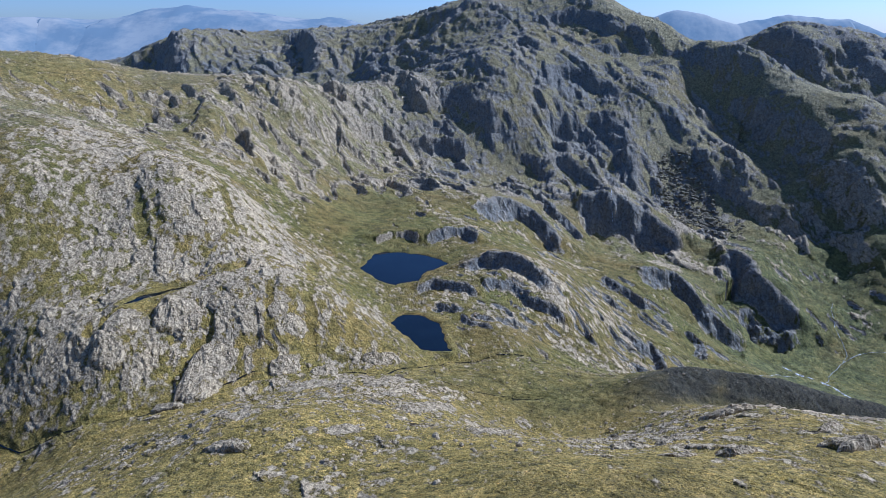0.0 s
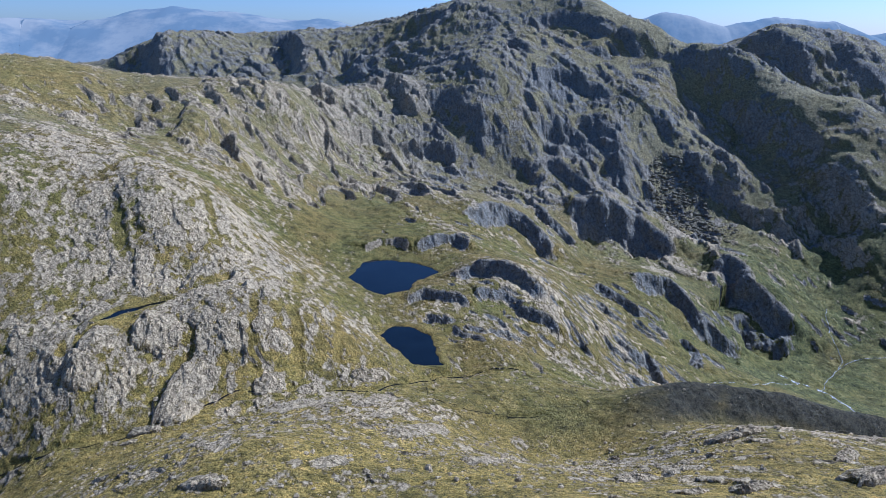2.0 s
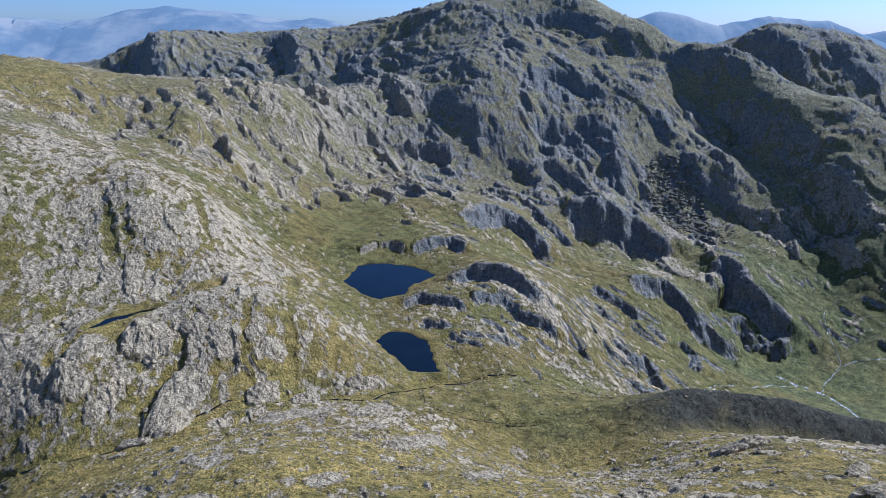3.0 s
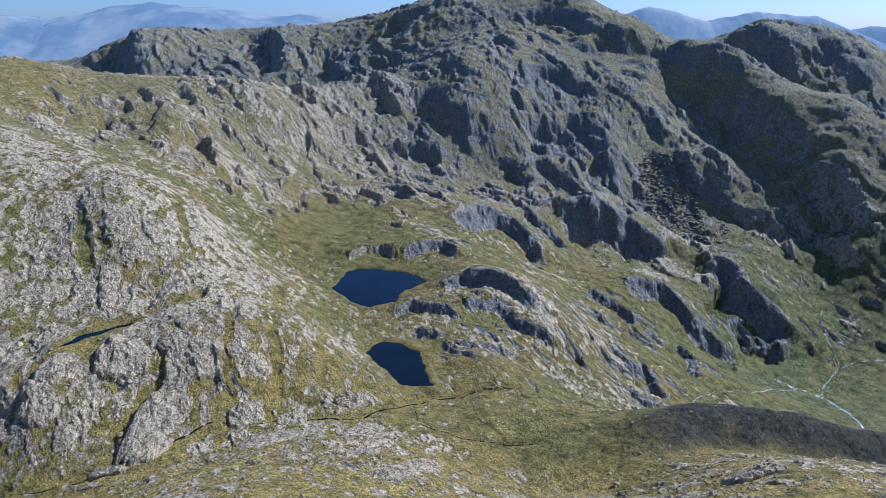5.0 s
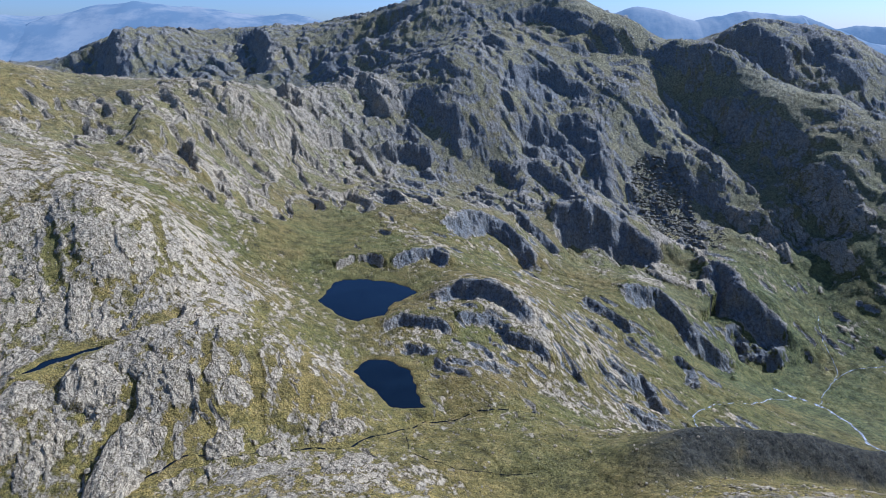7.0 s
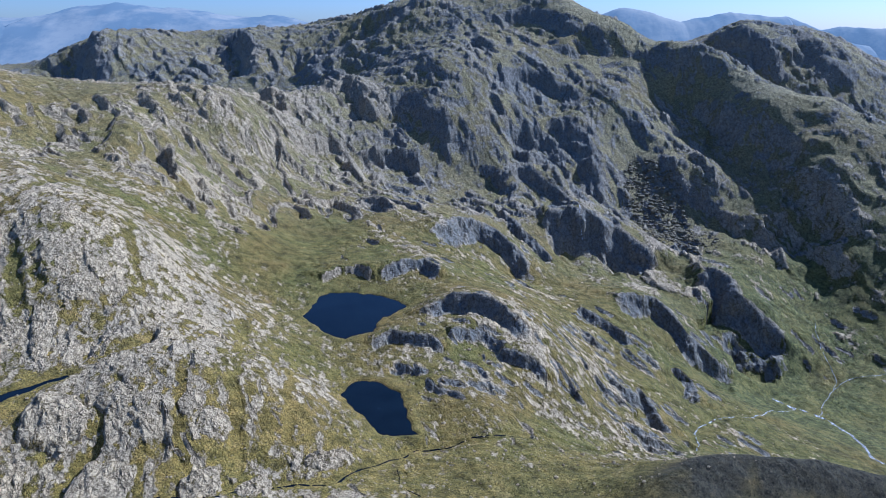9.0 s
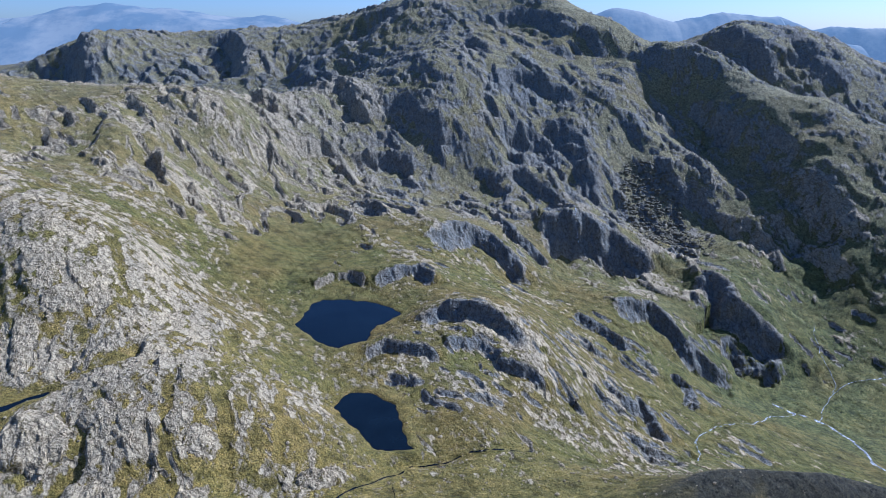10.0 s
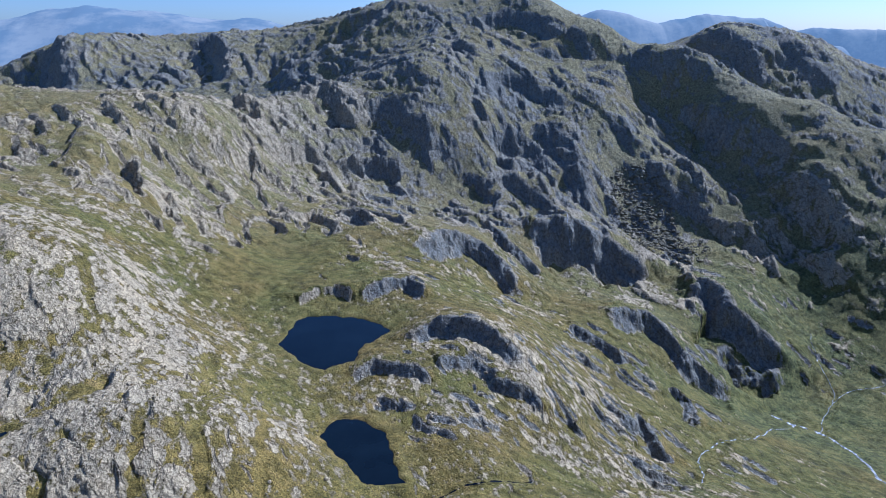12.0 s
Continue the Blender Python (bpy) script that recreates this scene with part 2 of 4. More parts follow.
landform("beyond", (-900, 1900, 90), (-300, 2000, 120), (300, 1900, 150), (900, 1900, 110), (1300, 1200, 90), (1300, 600, 60), (-1100, 1100, 150), (-1000, 600, 230))
landform("glen_crag_crests", (294, 608, 76), (336, 532, 28), (306, 543, 45), (330, 589, 68), (197, 548, 92), (226, 515, 68), (274, 508, 35), (171, 500, 86), (285, 501, 29))
landform("knoll_crests", (113, 384, 103), (80, 383, 126), (60, 425, 144), (77, 396, 134), (38, 437, 144), (19, 501, 142), (-44, 502, 142), (117, 568, 100), (91, 636, 126), (156, 647, 104))
landform("waterfall_crag", (188, 683, 126), (225, 622, 82), (261, 671, 88))
landform("corrie_bed", (347, 739, 100), (362, 754, 120), (401, 707, 105), (421, 710, 111), (427, 675, 95), (413, 636, 73), (402, 594, 51), (413, 566, 41), (364, 508, 21))
landform("corrie_sides", (389, 931, 220), (406, 824, 156), (419, 789, 146), (378, 866, 176), (348, 872, 190), (298, 815, 147), (255, 767, 118), (463, 838, 215), (447, 889, 227), (479, 793, 189))
landform("corrie_lobes", (456, 711, 136), (488, 718, 160), (517, 701, 152), (514, 766, 199))
landform("ridge_to_the_east", (368, 997, 281), (457, 927, 265), (501, 873, 239), (546, 845, 228), (389, 975, 280), (421, 955, 278), (446, 938, 269), (475, 905, 252), (524, 858, 230), (562, 822, 216), (579, 795, 204))
landform("middle_spur", (243, 815, 164), (188, 789, 156), (170, 751, 127), (171, 855, 179), (237, 862, 192), (248, 891, 210), (330, 952, 253), (314, 997, 271))
landform("central_face", (93, 785, 137), (90, 776, 135), (134, 768, 142), (-97, 731, 164), (-45, 648, 152), (-2, 658, 149), (-73, 643, 151))
landform("west_wall", (-185, 612, 196), (-189, 611, 197), (-131, 561, 162), (-171, 713, 201), (-233, 657, 226), (-175, 763, 239))
landform("west_brow_crest", (-395, 740, 270), (-355, 747, 257), (-311, 750, 252), (-265, 745, 248), (-227, 744, 241))
landform("near_hill_marks", (-91, 179, 178), (-53, 172, 189), (-14, 185, 176), (90, 176, 182), (104, 247, 155), (38, 117, 213), (105, 147, 197), (-59, 152, 190), (46, 247, 141))

CTRL = np.array([p for ps in LINES.values() for p in ps], float)


def spline_weights(pts, soft):
    d = np.hypot(pts[:, None, 0] - pts[None, :, 0], pts[:, None, 1] - pts[None, :, 1]) / 100.0
    k = np.where(d > 0, d * d * np.log(np.maximum(d, 1e-9)), 0.0) + soft * np.eye(len(pts))
    q = np.c_[np.ones(len(pts)), pts[:, :2] / 100.0]
    a = np.block([[k, q], [q.T, np.zeros((3, 3))]])
    return np.linalg.solve(a, np.r_[pts[:, 2], 0, 0, 0])


WEIGHTS = spline_weights(CTRL, 0.025)


def lie(x, y):
    """Smooth height of the land at arrays x, y."""
    x, y = np.asarray(x, float), np.asarray(y, float)
    out = WEIGHTS[-3] + (WEIGHTS[-2] * x + WEIGHTS[-1] * y) / 100.0
    for (cx, cy, _), w in zip(CTRL, WEIGHTS):
        d2 = ((x - cx) ** 2 + (y - cy) ** 2) / 1e4 + 1e-12
        out = out + w * 0.5 * d2 * np.log(d2)
    far = np.clip((np.hypot(x, y - 400) - 1500) / 500, 0, 1)
    return out * (1 - far) + 90.0 * far


def lie_smooth(x, y, step=4):
    """lie() on every few nodes of a regular sheet, filled in between."""
    r, c = x.shape
    ri, ci = np.unique(np.r_[np.arange(0, r, step), r - 1]), np.unique(np.r_[np.arange(0, c, step), c - 1])
    z = lie(x[np.ix_(ri, ci)], y[np.ix_(ri, ci)])
    z = np.stack([np.interp(np.arange(c), ci, row) for row in z])
    return np.stack([np.interp(np.arange(r), ri, col) for col in z.T], 1)


UPPER_LOCH = [(-62, 442), (-57, 457), (-54, 473), (-47, 479), (-31, 477), (-14, 472), (0, 460), (3, 451), (-3, 442), (-11, 435), (-16, 426), (-17, 416), (-26, 414), (-33, 407), (-44, 416), (-54, 429)]
LOWER_LOCH = [(-31, 350), (-27, 359), (-20, 362), (-10, 357), (-1, 347), (0, 335), (3, 318), (5, 313), (-1, 312), (-10, 314), (-14, 318), (-19, 329), (-26, 339)]
TARN = [(-155, 283), (-152, 291), (-147, 297), (-141, 302), (-135, 305.5), (-133, 304), (-139, 299), (-145, 293), (-150, 286)]
POOLS = [(UPPER_LOCH, 136.0), (LOWER_LOCH, 135.0), (TARN, 176.0)]


def to_line(x, y, pts, closed=False):
    """Distance to a line through points, and how far along it (0 to 1 in each piece) the nearest place is."""
    best = np.full(np.shape(x), 1e9)
    ends = list(zip(pts, pts[1:] + pts[:1] if closed else pts[1:]))
    for (ax, ay), (bx, by) in ends:
        ux, uy = bx - ax, by - ay
        t = np.clip(((x - ax) * ux + (y - ay) * uy) / (ux * ux + uy * uy), 0, 1)
        best = np.minimum(best, np.hypot(x - ax - t * ux, y - ay - t * uy))
    return best


def from_shore(x, y, pts):
    """Distance to a shoreline: negative over the water."""
    inside = np.zeros(np.shape(x), bool)
    for (ax, ay), (bx, by) in zip(pts, pts[1:] + pts[:1]):
        if ay != by:
            inside ^= ((ay > y) != (by > y)) & (x < (bx - ax) * (y - ay) / (by - ay) + ax)
    d = to_line(x, y, pts, True)
    return np.where(inside, -d, d)


# narrow grassy trenches in the slabs and the beds of the burns: line, half width, depth
TRENCHES = [
    ([(-192, 385), (-169, 342)], 3.0, 2.0), ([(-174, 372), (-165, 352)], 2.2, 2.2), ([(-91, 309), (-80, 262)], 2.6, 1.4),
    ([(-85, 388), (-64, 272)], 2.6, 1.4), ([(-162, 266), (-149, 282), (-137, 304), (-111, 330)], 4.0, 2.6), ([(-205, 398), (-205, 436), (-218, 497)], 4.0, 2.0),
    ([(-113, 273), (-121, 249)], 2.6, 2.0), ([(-124, 362), (-150, 420)], 2.0, 1.0), ([(-114, 264), (-113, 298)], 2.4, 1.8), ([(-59, 384), (-46, 290)], 1.8, 1.0),
    ([(-240, 235), (-185, 224), (-174, 220), (-157, 224), (-131, 228), (-109, 236), (-84, 256), (-52, 268), (-28, 270), (-13, 285), (5, 305), (30, 306), (60, 318), (91, 319), (106, 332), (121, 340), (137, 342), (162, 361), (191, 402), (205, 416), (225, 428), (251, 442), (295, 475), (311, 486)], 2.2, 1.4),
    ([(300, 497), (311, 487), (318, 480), (327, 471), (330, 445), (322, 419), (313, 401), (330, 360), (420, 320)], 5.0, 1.6),
    ([(-2, 285), (-1, 268), (4, 258), (14, 254), (30, 257), (50, 259)], 1.2, 0.8),
    ([(393, 583), (381, 566), (373, 553), (375, 533), (373, 521), (360, 508), (340, 488), (326, 474)], 2.5, 1.2),
]


def crag(x, y, bearing, size, seed, face=0.13, long=1.0):
    """Ribs of rock that rise at a steep face and fall gently along the bearing; broken up across it."""
    c, s = math.cos(radians(bearing)), math.sin(radians(bearing))
    u, v = x * c + y * s, -x * s + y * c
    ph = u / size + 1.25 * fractal(u * 0.8, v * 0.42 / long, size * 1.1, 3, seed, 0.55)
    f = ph - np.floor(ph)
    saw = np.where(f < face, f / face, (1 - f) / (1 - face))
    pv = v / (size * 1.9 * long) + 1.3 * fractal(u * 0.5, v * 0.7, size * 1.3, 2, seed + 3, 0.5) + 0.37 * np.floor(ph)
    g = pv - np.floor(pv)
    cut = np.minimum(1, np.minimum(g, 1 - g) / 0.09)
    size_of = np.clip(0.45 + 1.1 * fractal(u, v * 0.5, size * 1.8, 2, seed + 7), 0.0, 1.25)
    return saw * size_of * (0.55 + 0.45 * cut)


SCARPS = []


def scarp(label, height, face, back, *line):
    """A step in the hillside along a line from its far to its near end: a steep face on the right-hand side of the way, a gentle back on the left."""
    SCARPS.append((label, height, face, back, line))


scarp("steep dark crag above the glen floor, grassy on top", 30, 22, 34, (282, 612), (302, 620), (312, 605), (315, 583), (327, 569), (338, 556), (337, 534))
scarp("dark rock wedge at the foot of the glen crag", 20, 16, 16, (279, 559), (294, 560), (308, 547), (323, 540), (331, 525))
scarp("long dark rock step slanting down to the glen", 17, 13, 26, (178, 543), (200, 555), (220, 558), (232, 547), (237, 522), (258, 517), (273, 507))
scarp("dark broken rock step on the grassy slope", 9, 8, 16, (140, 518), (158, 510), (172, 501), (177, 488))
scarp("short dark rock step in green grass", 7, 6, 14, (203, 477), (212, 468), (204, 433))
scarp("dark-sided rock knob above the burn", 8, 6, 12, (135, 405), (151, 417), (157, 406), (150, 374))
scarp("rounded grey rock knoll with a dark face", 8, 8, 18, (10, 425), (27, 437), (42, 440), (56, 429), (66, 421), (74, 401))
scarp("low dark rock step beside the knolls", 5, 5, 12, (28, 401), (45, 407), (60, 394))
scarp("dark rock step under the knoll", 6, 5, 12, (54, 389), (67, 386), (77, 381), (79, 375))
scarp("grassy rock knoll between the two lochs", 5, 5, 15, (-21, 400), (-5, 408), (13, 397), (23, 385))
scarp("rounded dark-faced knoll at the loch", 8, 6, 15, (-15, 493), (1, 507), (19, 516), (31, 488))
scarp("dark craggy knoll behind the loch", 7, 5, 11, (-57, 492), (-46, 508), (-32, 509), (-17, 499))
scarp("pale slab with a long dark broken side", 16, 14, 28, (30, 598), (58, 636), (81, 646), (101, 630), (114, 609), (120, 570))
scarp("rock rib beside the pale slab", 8, 7, 16, (111, 709), (123, 673), (135, 643), (150, 619))
scarp("tall dark crag with a thin waterfall", 34, 22, 40, (146, 682), (188, 686), (222, 684), (246, 668), (257, 640))
scarp("dark rock bluff above the meadow", 7, 6, 16, (-83, 659), (-58, 677), (-39, 649), (-31, 621))
scarp("flat-topped grey bluff with a dark side", 6, 6, 16, (-22, 711), (-1, 692), (27, 653))
scarp("narrow dark cleft face on the west slope", 10, 6, 16, (-208, 665), (-194, 646), (-178, 600))
scarp("dark rock step in pale grass", 6, 5, 12, (-164, 612), (-153, 596), (-147, 577))
scarp("dark peaty step in the west slope", 5, 4, 12, (-142, 555), (-128, 558), (-117, 549))
scarp("ribbed grey crag on the wall", 9, 8, 24, (-193, 766), (-178, 773), (-165, 754))
scarp("ribbed grey crag on the high wall", 16, 13, 28, (-96, 929), (-60, 962), (-35, 908), (-21, 877))
scarp("grey buttress on the central wall", 14, 12, 26, (-160, 890), (-140, 875), (-119, 841))
scarp("shelving grey crag under the summit", 14, 14, 28, (-13, 909), (24, 905), (51, 866), (77, 834))
scarp("knobbly grey crag on the central face", 10, 9, 22, (-144, 741), (-124, 759), (-100, 750), (-87, 743))
scarp("blue-grey crag in the central gully", 12, 10, 22, (-117, 794), (-87, 820), (-54, 823))
scarp("dark broken bluff on the mountain face", 12, 10, 24, (-41, 823), (0, 828), (34, 803))
scarp("steep dark wall of the corrie", 14, 16, 60, (368, 997), (400, 968), (430, 946), (457, 927))
scarp("dark shaded lobe in the corrie", 22, 20, 40, (395, 899), (416, 906), (437, 871), (440, 829), (420, 821))
scarp("dark shaded crag on the east ridge", 10, 12, 40, (430, 831), (457, 824), (474, 787), (475, 750))
scarp("broad dark crag in the upper glen", 24, 24, 45, (437, 753), (460, 744), (473, 713), (477, 681), (468, 652))
scarp("green-topped rib in the upper glen", 11, 12, 26, (375, 733), (399, 716), (405, 674), (397, 643))
scarp("green-topped rib beside the glen head", 11, 12, 26, (421, 723), (434, 689), (442, 648), (453, 619))
scarp("dark bluff at the head of the glen", 10, 9, 22, (328, 778), (354, 768), (370, 747))
scarp("rib of grey rock down the middle spur", 18, 22, 36, (216, 887), (234, 851), (241, 802), (245, 761))
scarp("rock rib low on the middle spur", 12, 11, 26, (141, 795), (167, 785), (189, 762), (192, 721))
scarp("rocky shoulder of the middle spur", 12, 12, 28, (129, 852), (177, 876), (201, 848), (204, 797))
scarp("bluff under the summit slope", 14, 14, 34, (140, 932), (184, 964), (221, 945), (253, 916))
scarp("dark crags below the summit", 14, 18, 50, (160, 1132), (216, 1139), (260, 1093), (275, 1043))
scarp("dark crag near the summit ridge", 10, 12, 40, (295, 1056), (310, 1030), (312, 1000))
scarp("dark flank of the summit ridge", 50, 46, 70, (49, 1272), (20, 1209), (-22, 1183), (-72, 1181), (-125, 1170), (-157, 1142))
scarp("dark flank of the north ridge", 46, 40, 60, (-577, 1423), (-545, 1350), (-500, 1260))
scarp("dark crag on the north ridge", 30, 26, 55, (-313, 1480), (-252, 1318), (-230, 1202))
scarp("dark crag behind the west brow", 10, 14, 45, (-369, 1372), (-335, 1417), (-287, 1294))
scarp("dark flank of the far hill", 18, 26, 80, (580, 1255), (625, 1224), (646, 1179), (646, 1133))
scarp("dark flank behind the east ridge", 16, 26, 70, (697, 1183), (727, 1172), (725, 1106), (754, 1071))
scarp("", 25, 20, 40, (74, 248), (92, 258), (112, 267), (134, 273), (160, 276), (185, 277), (230, 280), (300, 288))


DARK_BANK = len(SCARPS) - 1


def small_steps(seed, count, cx, cy, rx, ry, bearing, spread, length, height):
    """Nameless rock steps strewn over an elliptical stretch of hillside, running about along the bearing (degrees from x)."""
    rs = np.random.RandomState(seed)
    for _ in range(count):
        a, r = rs.rand() * 2 * np.pi, math.sqrt(rs.rand())
        x, y = cx + rx * r * math.cos(a), cy + ry * r * math.sin(a)
        size = rs.rand() ** 2
        long, high = length[0] + (length[1] - length[0]) * size, height[0] + (height[1] - height[0]) * (0.3 * rs.rand() + 0.7 * size)
        b = radians(bearing + spread * rs.normal())
        bend = b + radians(rs.uniform(-35, 35))
        mx, my = x + 0.5 * long * math.cos(b), y + 0.5 * long * math.sin(b)
        scarp("", high, high * rs.uniform(0.75, 1.4), long * rs.uniform(0.3, 0.5), (x, y), (mx, my), (mx + 0.5 * long * math.cos(bend), my + 0.5 * long * math.sin(bend)))


small_steps(41, 46, -120, 325, 95, 75, -86, 20, (7, 24), (0.5, 1.7))
small_steps(42, 60, -90, 300, 110, 60, -45, 28, (4, 12), (0.4, 1.5))
small_steps(43, 45, 60, 375, 70, 75, -48, 18, (7, 22), (0.8, 3.2))
small_steps(44, 44, 150, 430, 75, 75, -50, 14, (8, 30), (0.9, 3.8))
small_steps(45, 16, 110, 190, 70, 45, -40, 20, (4, 12), (0.5, 1.8))
small_steps(46, 22, -30, 195, 90, 50, -40, 25, (4, 11), (0.4, 1.4))
small_steps(47, 130, -200, 690, 180, 110, -55, 22, (14, 50), (1.6, 6.0))
small_steps(48, 120, 40, 830, 190, 130, -50, 24, (10, 40), (1.5, 6.0))
small_steps(49, 70, 190, 790, 80, 110, -60, 20, (12, 36), (1.6, 6.5))
small_steps(50, 60, 160, 1010, 180, 120, -42, 24, (16, 50), (2.0, 7.0))
small_steps(51, 50, 380, 760, 130, 150, -50, 18, (12, 40), (1.2, 5.0))
small_steps(52, 40, 470, 860, 130, 110, -40, 20, (14, 40), (1.0, 3.6))
small_steps(53, 60, -380, 1330, 280, 130, -75, 20, (20, 60), (2.5, 8.0))
small_steps(54, 30, 60, 560, 110, 90, -50, 20, (7, 22), (0.8, 3.0))
small_steps(55, 40, 700, 1190, 180, 110, -45, 20, (20, 60), (2.0, 6.5))
small_steps(56, 25, 330, 560, 110, 80, -48, 16, (8, 26), (1.0, 4.0))
small_steps(58, 70, 390, 850, 70, 110, -60, 25, (10, 36), (1.5, 6.0))
small_steps(57, 60, -330, 600, 130, 130, -55, 18, (10, 36), (0.6, 2.6))


def steps(x, y):
    """Height added by all rock steps, how bare their faces are, which named one a place belongs to, and whether it lies behind its edge."""
    dz, bare, owner, back_of = np.zeros(x.shape), np.zeros(x.shape), np.zeros(x.shape, np.int16), np.zeros(x.shape, bool)
    n1, n2 = fractal(x, y, 26, 2, 411), fractal(x, y, 26, 2, 421)
    n3, n4 = fractal(x, y, 6, 2, 431, 0.6), fractal(x, y, 6, 2, 441, 0.6)
    for k, (label, height, face, back, line) in enumerate(SCARPS):
        ax, ay = [p[0] for p in line], [p[1] for p in line]
        reach = 2.2 * back + face
        box = np.nonzero((x > min(ax) - reach) & (x < max(ax) + reach) & (y > min(ay) - reach) & (y < max(ay) + reach))
        if not len(box[0]):
            continue
        soft = 0.25 if k == DARK_BANK else 1.0
        big, small = soft * min(9.0, 0.9 * face), soft * min(2.6, 0.4 * face)
        px, py = x[box] + big * n1[box] + small * n3[box], y[box] + big * n2[box] + small * n4[box]
        best, side, along = np.full(px.shape, 1e9), np.ones(px.shape), np.zeros(px.shape)
        total = sum(math.hypot(b[0] - a[0], b[1] - a[1]) for a, b in zip(line, line[1:]))
        run = 0.0
        for (x0, y0), (x1, y1) in zip(line, line[1:]):
            ux, uy = x1 - x0, y1 - y0
            long = math.hypot(ux, uy)
            t = np.clip(((px - x0) * ux + (py - y0) * uy) / (long * long), 0, 1)
            d = np.hypot(px - x0 - t * ux, py - y0 - t * uy)
            near = d < best
            best = np.where(near, d, best)
            side = np.where(near, np.where(ux * (py - y0) - uy * (px - x0) > 0, 1.0, -1.0), side)
            along = np.where(near, (run + t * long) / total, along)
            run += long
        d = best * side
        ends = np.clip(np.minimum(along, 1 - along) / (0.15 if label else 0.25), 0, 1)
        ends = ends * (2 - ends)
        high = height * ends * (0.9 + 0.5 * soft * n1[box])
        lift = 0.8 if "knoll" in label else 0.38
        u = np.clip(1 + d / face, 0, 1)
        u = 0.55 * u + 0.45 * u * u * (3 - 2 * u)
        ledge = 0.10 * (soft > 0.5) * np.sin(u * 9.0 + 4.0 * n2[box]) * np.sin(np.pi * u)
        up = np.where(d > 0, lift * np.exp(-((d / back) ** 2)), np.where(d > -face, u + ledge + lift - 1, (lift - 1) * np.exp(-(((d + face) / back) ** 2))))
        dz[box] += high * up
        on = np.clip((d + 1.1 * face) / (0.2 * face), 0, 1) * np.clip((0.3 * face - d) / (0.35 * face), 0, 1) * np.clip(ends * 1.6, 0, 1)
        if k == DARK_BANK:
            on = on * 0.0
        if ax[0] > 330 and ay[0] > 690:
            on = on * 0.4
        bare[box] = np.maximum(bare[box], on * np.clip(0.95 + 0.5 * n3[box], 0, 1))
        if label:
            here = (d > -1.15 * face) & (d < 0.4 * back) & (ends > 0.3)
            owner[box] = np.where(here, k + 1, owner[box])
            back_of[box] = np.where(here, d > 0.25 * face, back_of[box])
    return dz, bare, owner, back_of


def patch(x, y, cx, cy, rx, ry):
    return np.exp(-(((x - cx) / rx) ** 2 + ((y - cy) / ry) ** 2))


def only(mask, f, x, y):
    """f(x, y) where the mask holds, and nothing elsewhere."""
    out = np.zeros(np.shape(x), np.float32)
    if mask.any():
        out[mask] = f(x[mask], y[mask])
    return out


